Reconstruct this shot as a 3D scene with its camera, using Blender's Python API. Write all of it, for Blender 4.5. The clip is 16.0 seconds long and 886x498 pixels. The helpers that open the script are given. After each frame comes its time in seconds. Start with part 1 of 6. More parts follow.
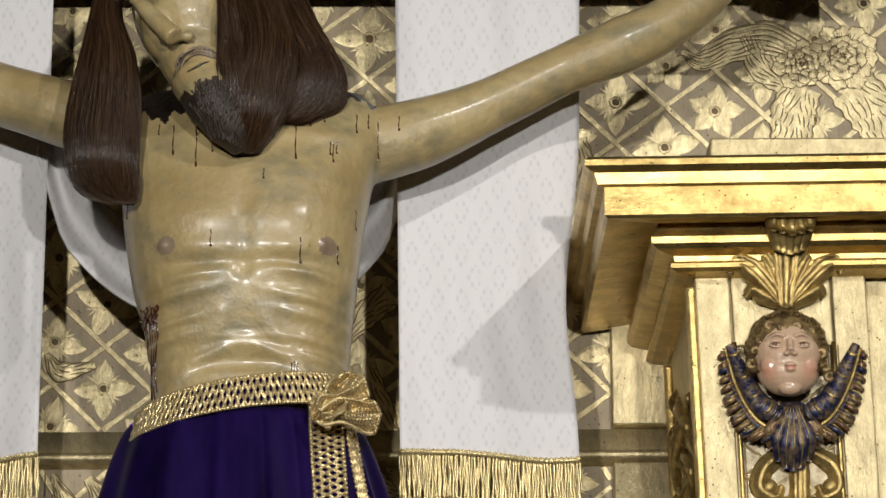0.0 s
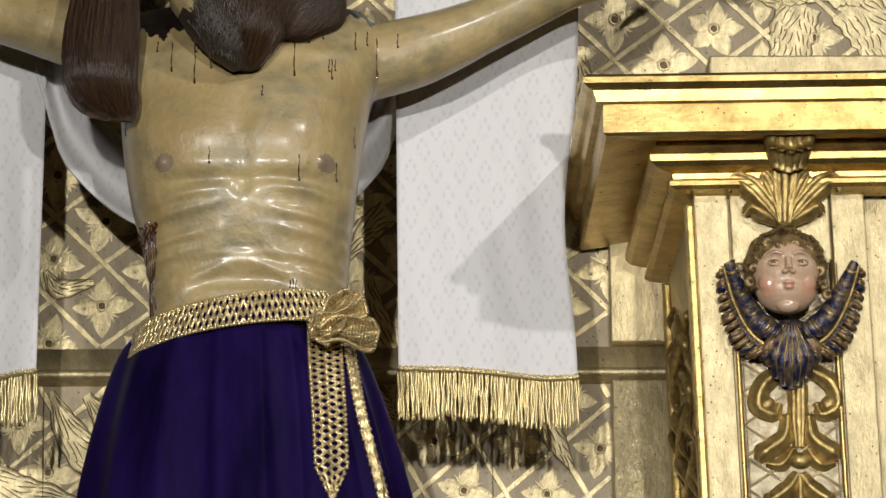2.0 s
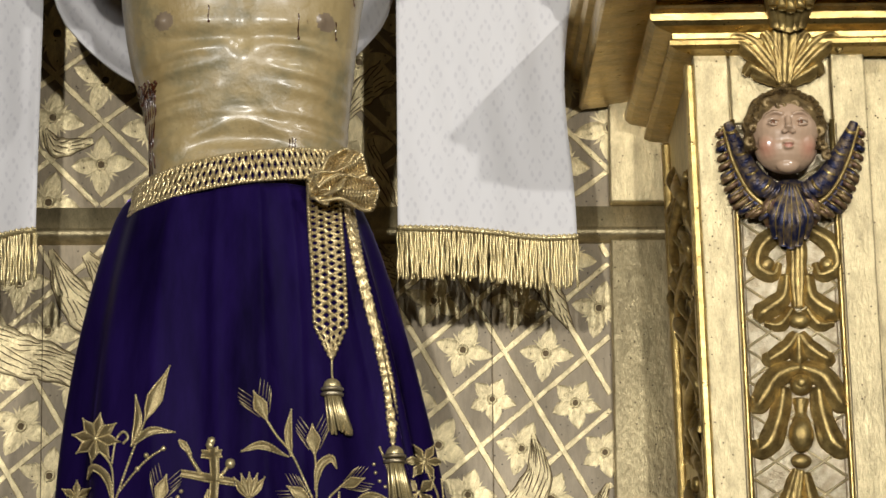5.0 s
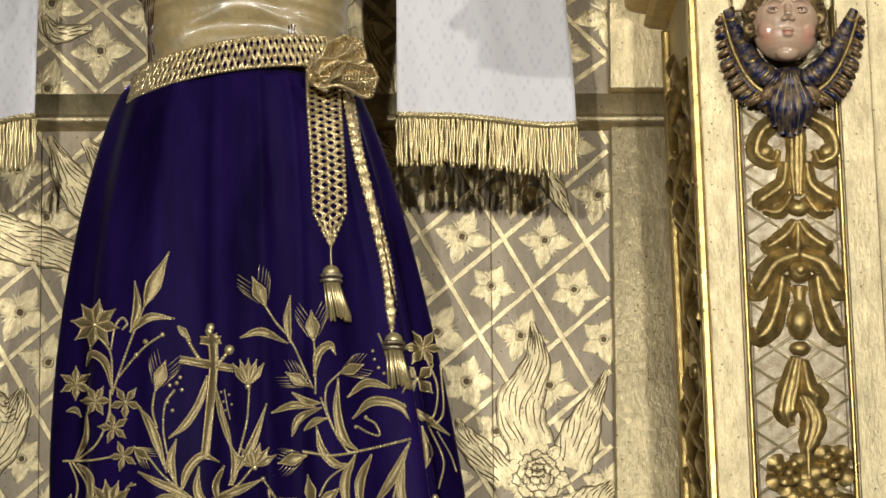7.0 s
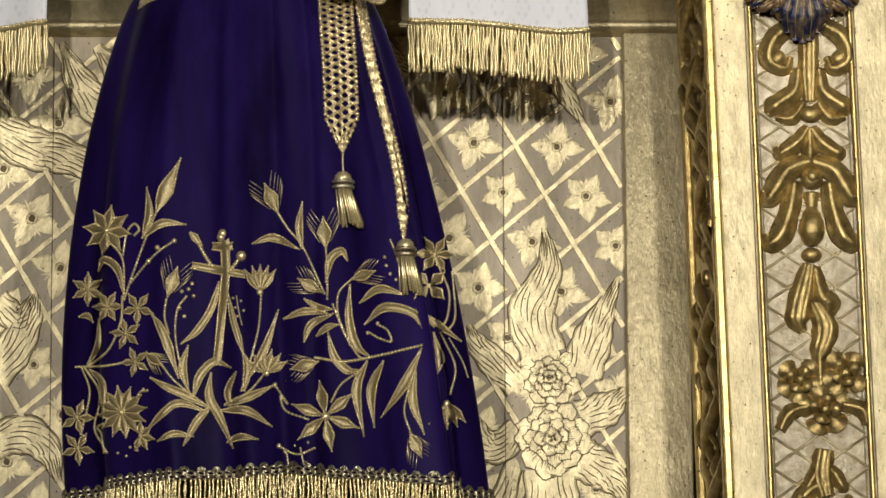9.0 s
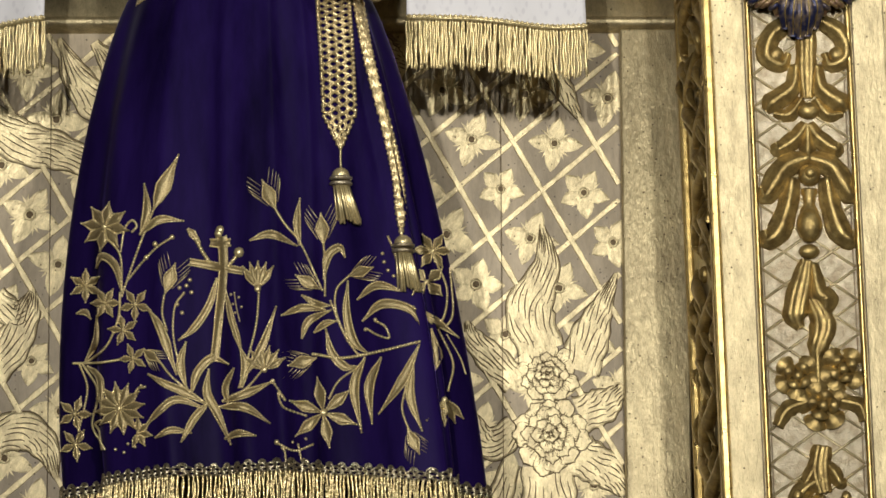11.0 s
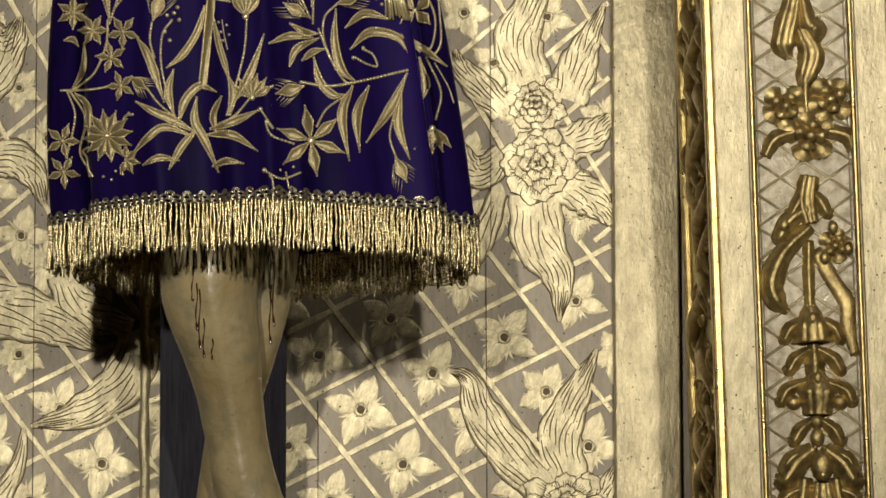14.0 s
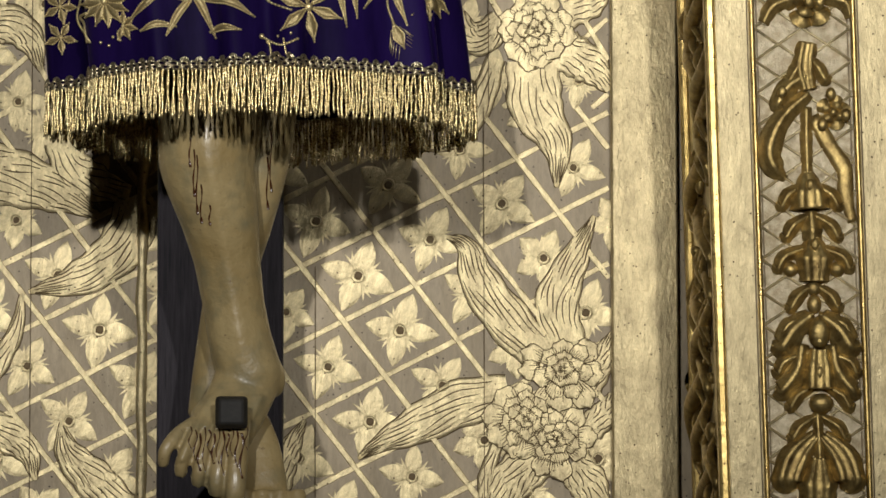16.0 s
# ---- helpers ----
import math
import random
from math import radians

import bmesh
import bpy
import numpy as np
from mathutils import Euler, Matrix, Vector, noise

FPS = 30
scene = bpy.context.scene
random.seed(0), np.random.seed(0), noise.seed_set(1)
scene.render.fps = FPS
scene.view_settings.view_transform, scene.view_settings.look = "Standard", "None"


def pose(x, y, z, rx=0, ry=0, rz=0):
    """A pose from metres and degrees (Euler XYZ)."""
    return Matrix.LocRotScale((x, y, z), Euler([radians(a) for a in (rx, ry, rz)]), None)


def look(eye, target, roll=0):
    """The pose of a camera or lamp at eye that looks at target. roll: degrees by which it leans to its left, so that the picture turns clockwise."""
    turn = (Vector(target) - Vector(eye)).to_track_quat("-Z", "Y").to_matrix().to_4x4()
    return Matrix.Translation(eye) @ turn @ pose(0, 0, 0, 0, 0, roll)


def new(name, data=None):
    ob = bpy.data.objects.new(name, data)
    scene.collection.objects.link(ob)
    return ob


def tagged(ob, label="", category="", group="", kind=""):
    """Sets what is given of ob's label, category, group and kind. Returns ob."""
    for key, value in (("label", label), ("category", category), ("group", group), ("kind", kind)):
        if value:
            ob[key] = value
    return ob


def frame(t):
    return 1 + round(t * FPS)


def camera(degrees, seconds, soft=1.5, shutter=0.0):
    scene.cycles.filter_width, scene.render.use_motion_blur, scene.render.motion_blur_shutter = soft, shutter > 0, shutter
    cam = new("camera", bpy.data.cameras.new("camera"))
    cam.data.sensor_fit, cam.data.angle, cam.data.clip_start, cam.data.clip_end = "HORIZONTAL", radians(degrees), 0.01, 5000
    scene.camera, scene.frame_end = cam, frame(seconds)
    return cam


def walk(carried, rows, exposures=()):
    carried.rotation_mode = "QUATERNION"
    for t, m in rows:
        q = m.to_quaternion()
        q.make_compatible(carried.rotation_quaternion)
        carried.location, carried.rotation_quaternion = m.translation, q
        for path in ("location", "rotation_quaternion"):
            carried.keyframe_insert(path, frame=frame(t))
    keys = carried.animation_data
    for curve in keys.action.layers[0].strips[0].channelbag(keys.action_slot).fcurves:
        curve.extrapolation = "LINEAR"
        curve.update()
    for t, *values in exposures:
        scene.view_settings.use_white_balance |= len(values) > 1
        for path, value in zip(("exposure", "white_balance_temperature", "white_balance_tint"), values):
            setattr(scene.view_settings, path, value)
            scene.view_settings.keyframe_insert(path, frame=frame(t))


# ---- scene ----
# A tripod camera that only tilts: one eye, and rows of (seconds, yaw, pitch, lean)
cam = camera(11.935, 16.0, soft=1.6)
EYE = (-0.16, -6.05, 1.6)
ROWS = [
    (0.0, -1.500, 16.300, 0.690), (0.5, -1.504, 15.997, 0.675), (1.0, -1.507, 15.710, 0.662),
    (1.5, -1.508, 15.458, 0.652), (2.0, -1.506, 15.183, 0.634), (2.5, -1.504, 14.917, 0.605),
    (3.0, -1.502, 14.607, 0.585), (3.5, -1.502, 14.296, 0.577), (4.0, -1.502, 13.963, 0.566),
    (6.5, -1.490, 12.162, 0.447), (7.0, -1.495, 11.753, 0.425), (7.5, -1.495, 11.370, 0.393),
    (8.0, -1.493, 10.980, 0.379), (8.5, -1.482, 10.745, 0.364), (9.0, -1.323, 10.487, 0.335),
    (9.2, -1.322, 10.485, 0.336), (10.8, -1.345, 10.450, 0.345), (11.3, -1.370, 10.275, 0.345),
    (11.5, -1.381, 9.960, 0.335), (12.0, -1.396, 9.196, 0.275), (12.5, -1.416, 8.565, 0.241),
    (13.0, -1.430, 7.955, 0.210), (13.5, -1.462, 7.307, 0.165), (14.0, -1.505, 6.770, 0.145),
    (14.5, -1.513, 6.295, 0.105), (15.0, -1.529, 5.795, 0.091), (15.5, -1.535, 5.362, 0.082),
    (16.0, -1.536, 4.964, 0.082),
]
walk(cam, [(t, pose(*EYE, 0, 0, yaw) @ pose(0, 0, 0, 90 + pitch) @ pose(0, 0, 0, 0, 0, -lean)) for t, yaw, pitch, lean in ROWS])

# ---- light: two warm church spotlights high to both sides, and the dim nave ----
world = bpy.data.worlds.new("world")
world.use_nodes = True
scene.world = world
world.node_tree.nodes["Background"].inputs["Color"].default_value = (1.0, 0.93, 0.82, 1)
world.node_tree.nodes["Background"].inputs["Strength"].default_value = 0.25
scene.view_settings.exposure = 0.0


def lamp(name, eye, target, watts, size, colour, kind="SPOT", cone=85):
    data = bpy.data.lights.new(name, kind)
    data.energy, data.color = watts, colour
    if kind == "SPOT":
        data.shadow_soft_size, data.spot_size, data.spot_blend = size, radians(cone), 1.0
    else:
        data.size = size
    ob = new(name, data)
    ob.matrix_world = look(eye, target)
    return tagged(ob, "warm church spotlight aimed at the altarpiece", "lamp")


lamp("spotlight", (-0.85, -5.4, 3.0), (-0.60, 0.0, 3.02), 550, 0.045, (1.0, 0.975, 0.925), cone=44)
lamp("spotlight", (0.73, -5.4, 3.0), (0.22, 0.0, 2.88), 415, 0.045, (1.0, 0.975, 0.925), cone=44)
lamp("spotlight", (2.05, -4.4, 5.3), (0.0, 0.0, 3.38), 330, 0.045, (1.0, 0.975, 0.925), cone=27)


# ---- materials ----
def node_material(name):
    m = bpy.data.materials.new(name)
    m.use_nodes = True
    nt = m.node_tree
    return m, nt, nt.nodes["Principled BSDF"]


def put(nt, kind, **values):
    n = nt.nodes.new(kind)
    for key, value in values.items():
        n.inputs[key.replace("_", " ")].default_value = value
    return n


def grain(nt, scale, detail=6.0, rough=0.6, stretch=(1, 1, 1)):
    co = nt.nodes.new("ShaderNodeTexCoord")
    mp = nt.nodes.new("ShaderNodeMapping")
    mp.inputs["Scale"].default_value = stretch
    nt.links.new(co.outputs["Object"], mp.inputs["Vector"])
    n = put(nt, "ShaderNodeTexNoise", Scale=scale, Detail=detail, Roughness=rough)
    nt.links.new(mp.outputs["Vector"], n.inputs["Vector"])
    return n.outputs["Fac"]


def ramp(nt, fac, stops):
    r = nt.nodes.new("ShaderNodeValToRGB")
    while len(r.color_ramp.elements) < len(stops):
        r.color_ramp.elements.new(0.5)
    for e, (p, c) in zip(r.color_ramp.elements, stops):
        e.position, e.color = p, (*c, 1) if len(c) == 3 else c
    nt.links.new(fac, r.inputs["Fac"])
    return r.outputs["Color"]


def mixed(nt, fac, a, b):
    m = nt.nodes.new("ShaderNodeMix")
    m.data_type = "RGBA"
    if isinstance(fac, float):
        m.inputs[0].default_value = fac
    else:
        nt.links.new(fac, m.inputs[0])
    for k, v in ((6, a), (7, b)):
        if isinstance(v, tuple):
            m.inputs[k].default_value = (*v, 1)
        else:
            nt.links.new(v, m.inputs[k])
    return m.outputs[2]


def relief(nt, bsdf, fac, strength, distance):
    b = put(nt, "ShaderNodeBump", Strength=strength, Distance=distance)
    nt.links.new(fac, b.inputs["Height"])
    nt.links.new(b.outputs["Normal"], bsdf.inputs["Normal"])
    return b


def gilt(name, bright, dark, rough=0.36, metal=0.75, wear=0.45, scale=14.0, stretch=(1, 1, 1), bump=0.25, pits=True):
    """Old gold leaf: bright leaf, rubbed browner patches, worm holes and a soft uneven burnish."""
    m, nt, b = node_material(name)
    patches = ramp(nt, grain(nt, scale, 7, 0.65, stretch), [(wear - 0.13, (0, 0, 0)), (wear + 0.2, (1, 1, 1))])
    fine = ramp(nt, grain(nt, scale * 9, 5, 0.7, stretch), [(0.3, (0.55, 0.55, 0.55)), (0.62, (1, 1, 1))])
    colour = mixed(nt, patches, dark, bright)
    mul = nt.nodes.new("ShaderNodeMix")
    mul.data_type, mul.blend_type = "RGBA", "MULTIPLY"
    mul.inputs[0].default_value = 0.55
    nt.links.new(colour, mul.inputs[6])
    nt.links.new(fine, mul.inputs[7])
    out = mul.outputs[2]
    if pits:
        v = put(nt, "ShaderNodeTexVoronoi", Scale=95.0)
        co = nt.nodes.new("ShaderNodeTexCoord")
        nt.links.new(co.outputs["Object"], v.inputs["Vector"])
        hole = ramp(nt, v.outputs["Distance"], [(0.10, (0.10, 0.07, 0.04)), (0.15, (1, 1, 1))])
        cut = nt.nodes.new("ShaderNodeMix")
        cut.data_type, cut.blend_type = "RGBA", "MULTIPLY"
        where = ramp(nt, grain(nt, 21, 3, 0.6), [(0.40, (0, 0, 0)), (0.54, (0.95, 0.95, 0.95))])
        nt.links.new(where, cut.inputs[0])
        nt.links.new(out, cut.inputs[6])
        nt.links.new(hole, cut.inputs[7])
        out = cut.outputs[2]
    nt.links.new(out, b.inputs["Base Color"])
    b.inputs["Metallic"].default_value = metal
    r = nt.nodes.new("ShaderNodeMapRange")
    r.inputs["To Min"].default_value, r.inputs["To Max"].default_value = rough + 0.18, rough - 0.1
    nt.links.new(grain(nt, scale * 2.2, 6, 0.6, stretch), r.inputs["Value"])
    nt.links.new(r.outputs["Result"], b.inputs["Roughness"])
    relief(nt, b, grain(nt, scale * 3, 8, 0.65, stretch), bump, 0.006)
    return m


def plain(name, a, b2, rough=0.6, scale=20.0, metal=0.0, bump=0.2, coat=0.0, stretch=(1, 1, 1), sheen=0.0):
    m, nt, b = node_material(name)
    nt.links.new(mixed(nt, ramp(nt, grain(nt, scale, 7, 0.65, stretch), [(0.3, (0, 0, 0)), (0.7, (1, 1, 1))]), a, b2), b.inputs["Base Color"])
    b.inputs["Roughness"].default_value, b.inputs["Metallic"].default_value = rough, metal
    b.inputs["Coat Weight"].default_value, b.inputs["Coat Roughness"].default_value = coat, 0.18
    b.inputs["Sheen Weight"].default_value = sheen
    relief(nt, b, grain(nt, scale * 4, 6, 0.6, stretch), bump, 0.003)
    return m


GOLD = gilt("gold_leaf", (0.68, 0.50, 0.19), (0.33, 0.225, 0.075), 0.28, 0.92, 0.42, 26.0, (0.8, 1, 1), 0.22)
GOLD_BOARD = gilt("gold_leaf_on_boards", (0.72, 0.60, 0.345), (0.43, 0.35, 0.20), 0.38, 0.70, 0.44, 48.0, (1, 1, 0.42), 0.4)
GOLD_CARVED = gilt("gold_leaf_on_carving", (0.60, 0.44, 0.165), (0.22, 0.145, 0.05), 0.32, 0.76, 0.45, 60.0, bump=0.24, pits=False)
GOLD_PALE = gilt("pale_gold_leaf_on_relief", (0.91, 0.77, 0.445), (0.48, 0.39, 0.225), 0.37, 0.6, 0.45, 55.0, (1, 1, 0.5), bump=0.35)
GOLD_THREAD = gilt("gold_thread", (0.88, 0.735, 0.40), (0.44, 0.34, 0.15), 0.28, 0.7, 0.42, 500.0, bump=0.10, pits=False)
LACE = gilt("crocheted_gold_thread", (0.92, 0.75, 0.42), (0.42, 0.31, 0.135), 0.24, 0.72, 0.45, 420.0, bump=0.10, pits=False)
# brown that puts the shade of grooves into colour; also joints and flower hearts
GROOVE_DARK = plain("painted_groove_shade_and_dark_marks", (0.10, 0.065, 0.025), (0.16, 0.11, 0.05), 0.7, 60.0)
TAUPE = gilt("worn_taupe_bole", (0.37, 0.295, 0.185), (0.25, 0.197, 0.118), 0.46, 0.12, 0.45, 16.0, (1, 1, 0.3), 0.25)
DARK_WOOD = plain("dark_stained_wood", (0.012, 0.0105, 0.014), (0.042, 0.036, 0.044), 0.5, 30.0, stretch=(8, 8, 0.5), bump=0.5)
DARK_WOOD.node_tree.nodes["Principled BSDF"].inputs["Specular IOR Level"].default_value = 0.2


def flesh():
    """Old varnished flesh paint: yellowed, mottled grey-green, with an uneven gloss."""
    m, nt, b = node_material("varnished_flesh_paint")
    base = mixed(nt, ramp(nt, grain(nt, 9, 6, 0.6), [(0.35, (0, 0, 0)), (0.65, (1, 1, 1))]), (0.285, 0.207, 0.088), (0.395, 0.305, 0.150))
    cool = ramp(nt, grain(nt, 17, 4, 0.6, (1, 1, 1.3)), [(0.47, (0, 0, 0)), (0.70, (1, 1, 1))])
    col = mixed(nt, cool, base, (0.205, 0.175, 0.095))
    specks = ramp(nt, grain(nt, 160, 4, 0.7), [(0.30, (1, 1, 1)), (0.36, (0, 0, 0))])
    nt.links.new(mixed(nt, specks, col, (0.20, 0.14, 0.07)), b.inputs["Base Color"])
    r = nt.nodes.new("ShaderNodeMapRange")
    r.inputs["To Min"].default_value, r.inputs["To Max"].default_value = 0.27, 0.56
    nt.links.new(grain(nt, 30, 5, 0.6), r.inputs["Value"])
    nt.links.new(r.outputs["Result"], b.inputs["Roughness"])
    b.inputs["Coat Weight"].default_value, b.inputs["Coat Roughness"].default_value = 0.35, 0.2
    relief(nt, b, grain(nt, 55, 7, 0.62), 0.42, 0.006)
    return m


SKIN = flesh()
PLASTER = plain("warm_plaster", (0.42, 0.37, 0.30), (0.50, 0.44, 0.36), 0.85, 3.0)
STONE = plain("stone_floor", (0.30, 0.27, 0.22), (0.42, 0.37, 0.30), 0.6, 5.0)


# ---- builders ----
def mesh_of(name, bm, *materials, smooth=True):
    me = bpy.data.meshes.new(name)
    bm.normal_update()
    for f in bm.faces:
        f.smooth = smooth
    bm.to_mesh(me)
    bm.free()
    for m in materials:
        me.materials.append(m)
    return me


def part(name, bm, material, parent=None, label="", smooth=True):
    """Links a bmesh as one mesh object under a thing or a part."""
    mats = material if isinstance(material, tuple) else (material,)
    ob = new(name, mesh_of(name, bm, *mats, smooth=smooth))
    ob.parent = parent
    return tagged(ob, label)


def thing(name, label, category, group="", kind=""):
    return tagged(new(name), label, category, group, kind)


def box(bm, x0, x1, y0, y1, z0, z1, bevel=0.003):
    made = bmesh.ops.create_cube(bm, size=1.0, matrix=Matrix.Translation(((x0 + x1) / 2, (y0 + y1) / 2, (z0 + z1) / 2)) @ Matrix.Diagonal((x1 - x0, y1 - y0, z1 - z0, 1)))
    if bevel:
        edges = list({e for v in made["verts"] for e in v.link_edges})
        bmesh.ops.bevel(bm, geom=edges, offset=bevel, segments=2, affect="EDGES", profile=0.5)
    return bm


def grid(bm, nu, nv, f, close_u=False, mat=0):
    """A sheet of (nu+1) x (nv+1) points f(u, v), u and v from 0 to 1; close_u joins its sides."""
    rows = []
    for j in range(nv + 1):
        rows.append([bm.verts.new(f(i / nu, j / nv)) for i in range(nu if close_u else nu + 1)])
    n = nu if close_u else nu + 1
    for j in range(nv):
        for i in range(nu):
            k = (i + 1) % n
            face = bm.faces.new((rows[j][i], rows[j][k], rows[j + 1][k], rows[j + 1][i]))
            face.material_index = mat
    return rows


def smooth_line(points, n):
    """n+1 points along a Catmull-Rom line through the given ones."""
    p = [Vector(q) for q in points]
    p = [2 * p[0] - p[1]] + p + [2 * p[-1] - p[-2]]
    out = []
    for k in range(n + 1):
        s = k / n * (len(p) - 3)
        i = min(int(s), len(p) - 4)
        t = s - i
        a, b, c, d = p[i:i + 4]
        out.append(0.5 * (2 * b + (c - a) * t + (2 * a - 5 * b + 4 * c - d) * t * t + (3 * b - a - 3 * c + d) * t ** 3))
    return out


def tube(bm, points, radii, sides=8, n=0, mat=0, flat=1.0):
    """A tube along points with a radius at each of them, closed at both ends; flat squeezes it along y."""
    if n:
        idx = [k / n * (len(radii) - 1) for k in range(n + 1)]
        radii = [radii[int(s)] + (radii[min(int(s) + 1, len(radii) - 1)] - radii[int(s)]) * (s - int(s)) for s in idx]
        points = smooth_line(points, n)
    points = [Vector(p) for p in points]
    rings = []
    for k, p in enumerate(points):
        d = (points[min(k + 1, len(points) - 1)] - points[max(k - 1, 0)])
        d = d.normalized() if d.length > 1e-9 else Vector((0, 0, 1))
        side = d.cross(Vector((0, 1, 0)))
        side = side.normalized() if side.length > 1e-4 else Vector((1, 0, 0))
        up = side.cross(d)
        rings.append([bm.verts.new(p + radii[k] * (math.cos(a) * side + flat * math.sin(a) * up)) for a in (2 * math.pi * i / sides for i in range(sides))])
    for a, b in zip(rings, rings[1:]):
        for i in range(sides):
            bm.faces.new((a[i], a[(i + 1) % sides], b[(i + 1) % sides], b[i])).material_index = mat
    bm.faces.new(rings[0]).material_index = mat
    bm.faces.new(rings[-1][::-1]).material_index = mat


def ball(bm, centre, r, scale=(1, 1, 1), turn=0.0, seg=12, mat=0):
    """A ball, or an ellipsoid turned about the y axis."""
    rings = max(3, seg // 2)
    m = Matrix.Translation(centre) @ Matrix.Rotation(turn, 4, "Y") @ Matrix.Diagonal((r * scale[0], r * scale[1], r * scale[2], 1))
    top_, end = bm.verts.new(m @ Vector((0, 0, 1))), bm.verts.new(m @ Vector((0, 0, -1)))
    rows = []
    for j in range(1, rings):
        t = math.pi * j / rings
        rows.append([bm.verts.new(m @ Vector((math.sin(t) * math.cos(a), math.sin(t) * math.sin(a), math.cos(t)))) for a in (2 * math.pi * i / seg for i in range(seg))])
    for i in range(seg):
        k = (i + 1) % seg
        bm.faces.new((top_, rows[0][i], rows[0][k])).material_index = mat
        bm.faces.new((end, rows[-1][k], rows[-1][i])).material_index = mat
        for a, b in zip(rows, rows[1:]):
            bm.faces.new((a[i], b[i], b[k], a[k])).material_index = mat


# ---- the nave that closes the place ----
def slab(name, x0, x1, y0, y1, z0, z1, material, label):
    return tagged(part(name, box(bmesh.new(), x0, x1, y0, y1, z0, z1, 0), material, None, label, False), category="setting", kind="structure")


slab("floor", -6, 6, -11, 0.4, -0.2, 0.0, STONE, "worn warm grey stone church floor")
slab("wall_south", -6.2, 6.2, -11.2, -11, 0, 8.2, PLASTER, "plain warm plaster church wall")
slab("wall_west", -6.2, -6, -11, 0.4, 0, 8.2, PLASTER, "plain warm plaster church wall")
slab("wall_east", 6, 6.2, -11, 0.4, 0, 8.2, PLASTER, "plain warm plaster church wall")
slab("wall_north", -6.2, 6.2, 0.12, 0.4, 0, 8.2, PLASTER, "plain warm plaster church wall")
slab("ceiling", -6, 6, -11, 0.12, 8.0, 8.2, PLASTER, "plain warm plaster church ceiling")

# ---- the gilded back boards of the altarpiece ----
back = thing("altarpiece_back", "gilded wooden altarpiece back with taupe ground and raised flowers", "altarpiece")
part("board", box(bmesh.new(), -1.5, 1.6, 0.0, 0.1, 0.0, 4.6, 0), TAUPE, back, smooth=False)
for z0, z1 in ((0.9, 3.036), (3.092, 3.42)):
    part("stile", box(bmesh.new(), 0.243, 0.337, -0.030, 0.001, z0, z1), GOLD_BOARD, back, "worn gilded upright board")


def rail_profile(bm, x0, x1):
    prof = [(0.0, 3.092), (-0.010, 3.090), (-0.012, 3.060), (-0.015, 3.056), (-0.031, 3.053), (-0.034, 3.047), (-0.030, 3.041), (0.0, 3.036)]
    grid(bm, 1, len(prof) - 1, lambda u, v: (x0 + (x1 - x0) * u, *prof[round(v * (len(prof) - 1))]))
    return bm


part("rail", rail_profile(bmesh.new(), -1.5, 0.60), GOLD_BOARD, back, "gilded horizontal moulding in shade")

# ---- the pilaster with its cornice ----
LEAN = 0.026                       # the old pilaster leans a little


def px(x, z):
    return x + (3.0 - z) * LEAN


pil = thing("pilaster", "tall gilded wooden pilaster with a carved recessed panel", "pilaster")


def leaning(bm):
    for v in bm.verts:
        v.co.x = px(v.co.x, v.co.z)
    return bm


for x0, x1, y in ((0.333, 0.379, -0.50), (0.520, 0.566, -0.50), (0.379, 0.520, -0.488), (0.567, 0.90, -0.475)):
    part("shaft_board", leaning(box(bmesh.new(), x0, x1, y, -0.02, 0.9, 3.183, 0.002)), GOLD_BOARD, pil, "worn gilded board", False)
bm = bmesh.new()
box(bm, 0.382, 0.517, -0.499, -0.47, 3.085, 3.183, 0.002)
part("shaft_board", leaning(bm), GOLD_BOARD, pil, "worn gilded board", False)
for x in (0.382, 0.517):
    bm = bmesh.new()
    tube(bm, [(px(x, z), -0.497, z) for z in np.linspace(0.9, 3.09, 30)], [0.004] * 30, 8)
    part("bead_moulding", bm, GOLD, pil)


def cornice():
    """The moulding profile, carried round the front and the side that faces the statue."""
    prof = [(0.0, 3.316), (0.150, 3.314), (0.155, 3.309), (0.155, 3.301), (0.148, 3.296), (0.141, 3.294), (0.139, 3.286), (0.137, 3.279), (0.128, 3.277), (0.128, 3.238),
            (0.124, 3.234), (0.052, 3.244), (0.056, 3.233), (0.062, 3.224), (0.061, 3.215), (0.054, 3.209), (0.040, 3.206), (0.030, 3.204),
            (0.029, 3.197), (0.034, 3.193), (0.034, 3.187), (0.026, 3.183), (0.008, 3.181), (-0.01, 3.178)]
    bm = bmesh.new()
    lines = []
    for o, z in prof:
        x = px(0.333, 3.18) - o
        y = -0.50 - o * 0.85
        lines.append([bm.verts.new(p) for p in ((x, -0.02, z), (x, y, z), (0.90, y, z + 0.008))])
    for a, b in zip(lines, lines[1:]):
        for i in range(2):
            bm.faces.new((a[i], a[i + 1], b[i + 1], b[i]))
    return bm


part("cornice", cornice(), GOLD, pil, "gilded moulded cornice", False)
part("ledge", box(bmesh.new(), 0.352, 0.90, -0.53, -0.1, 3.314, 3.372), GOLD_BOARD, pil, smooth=False)

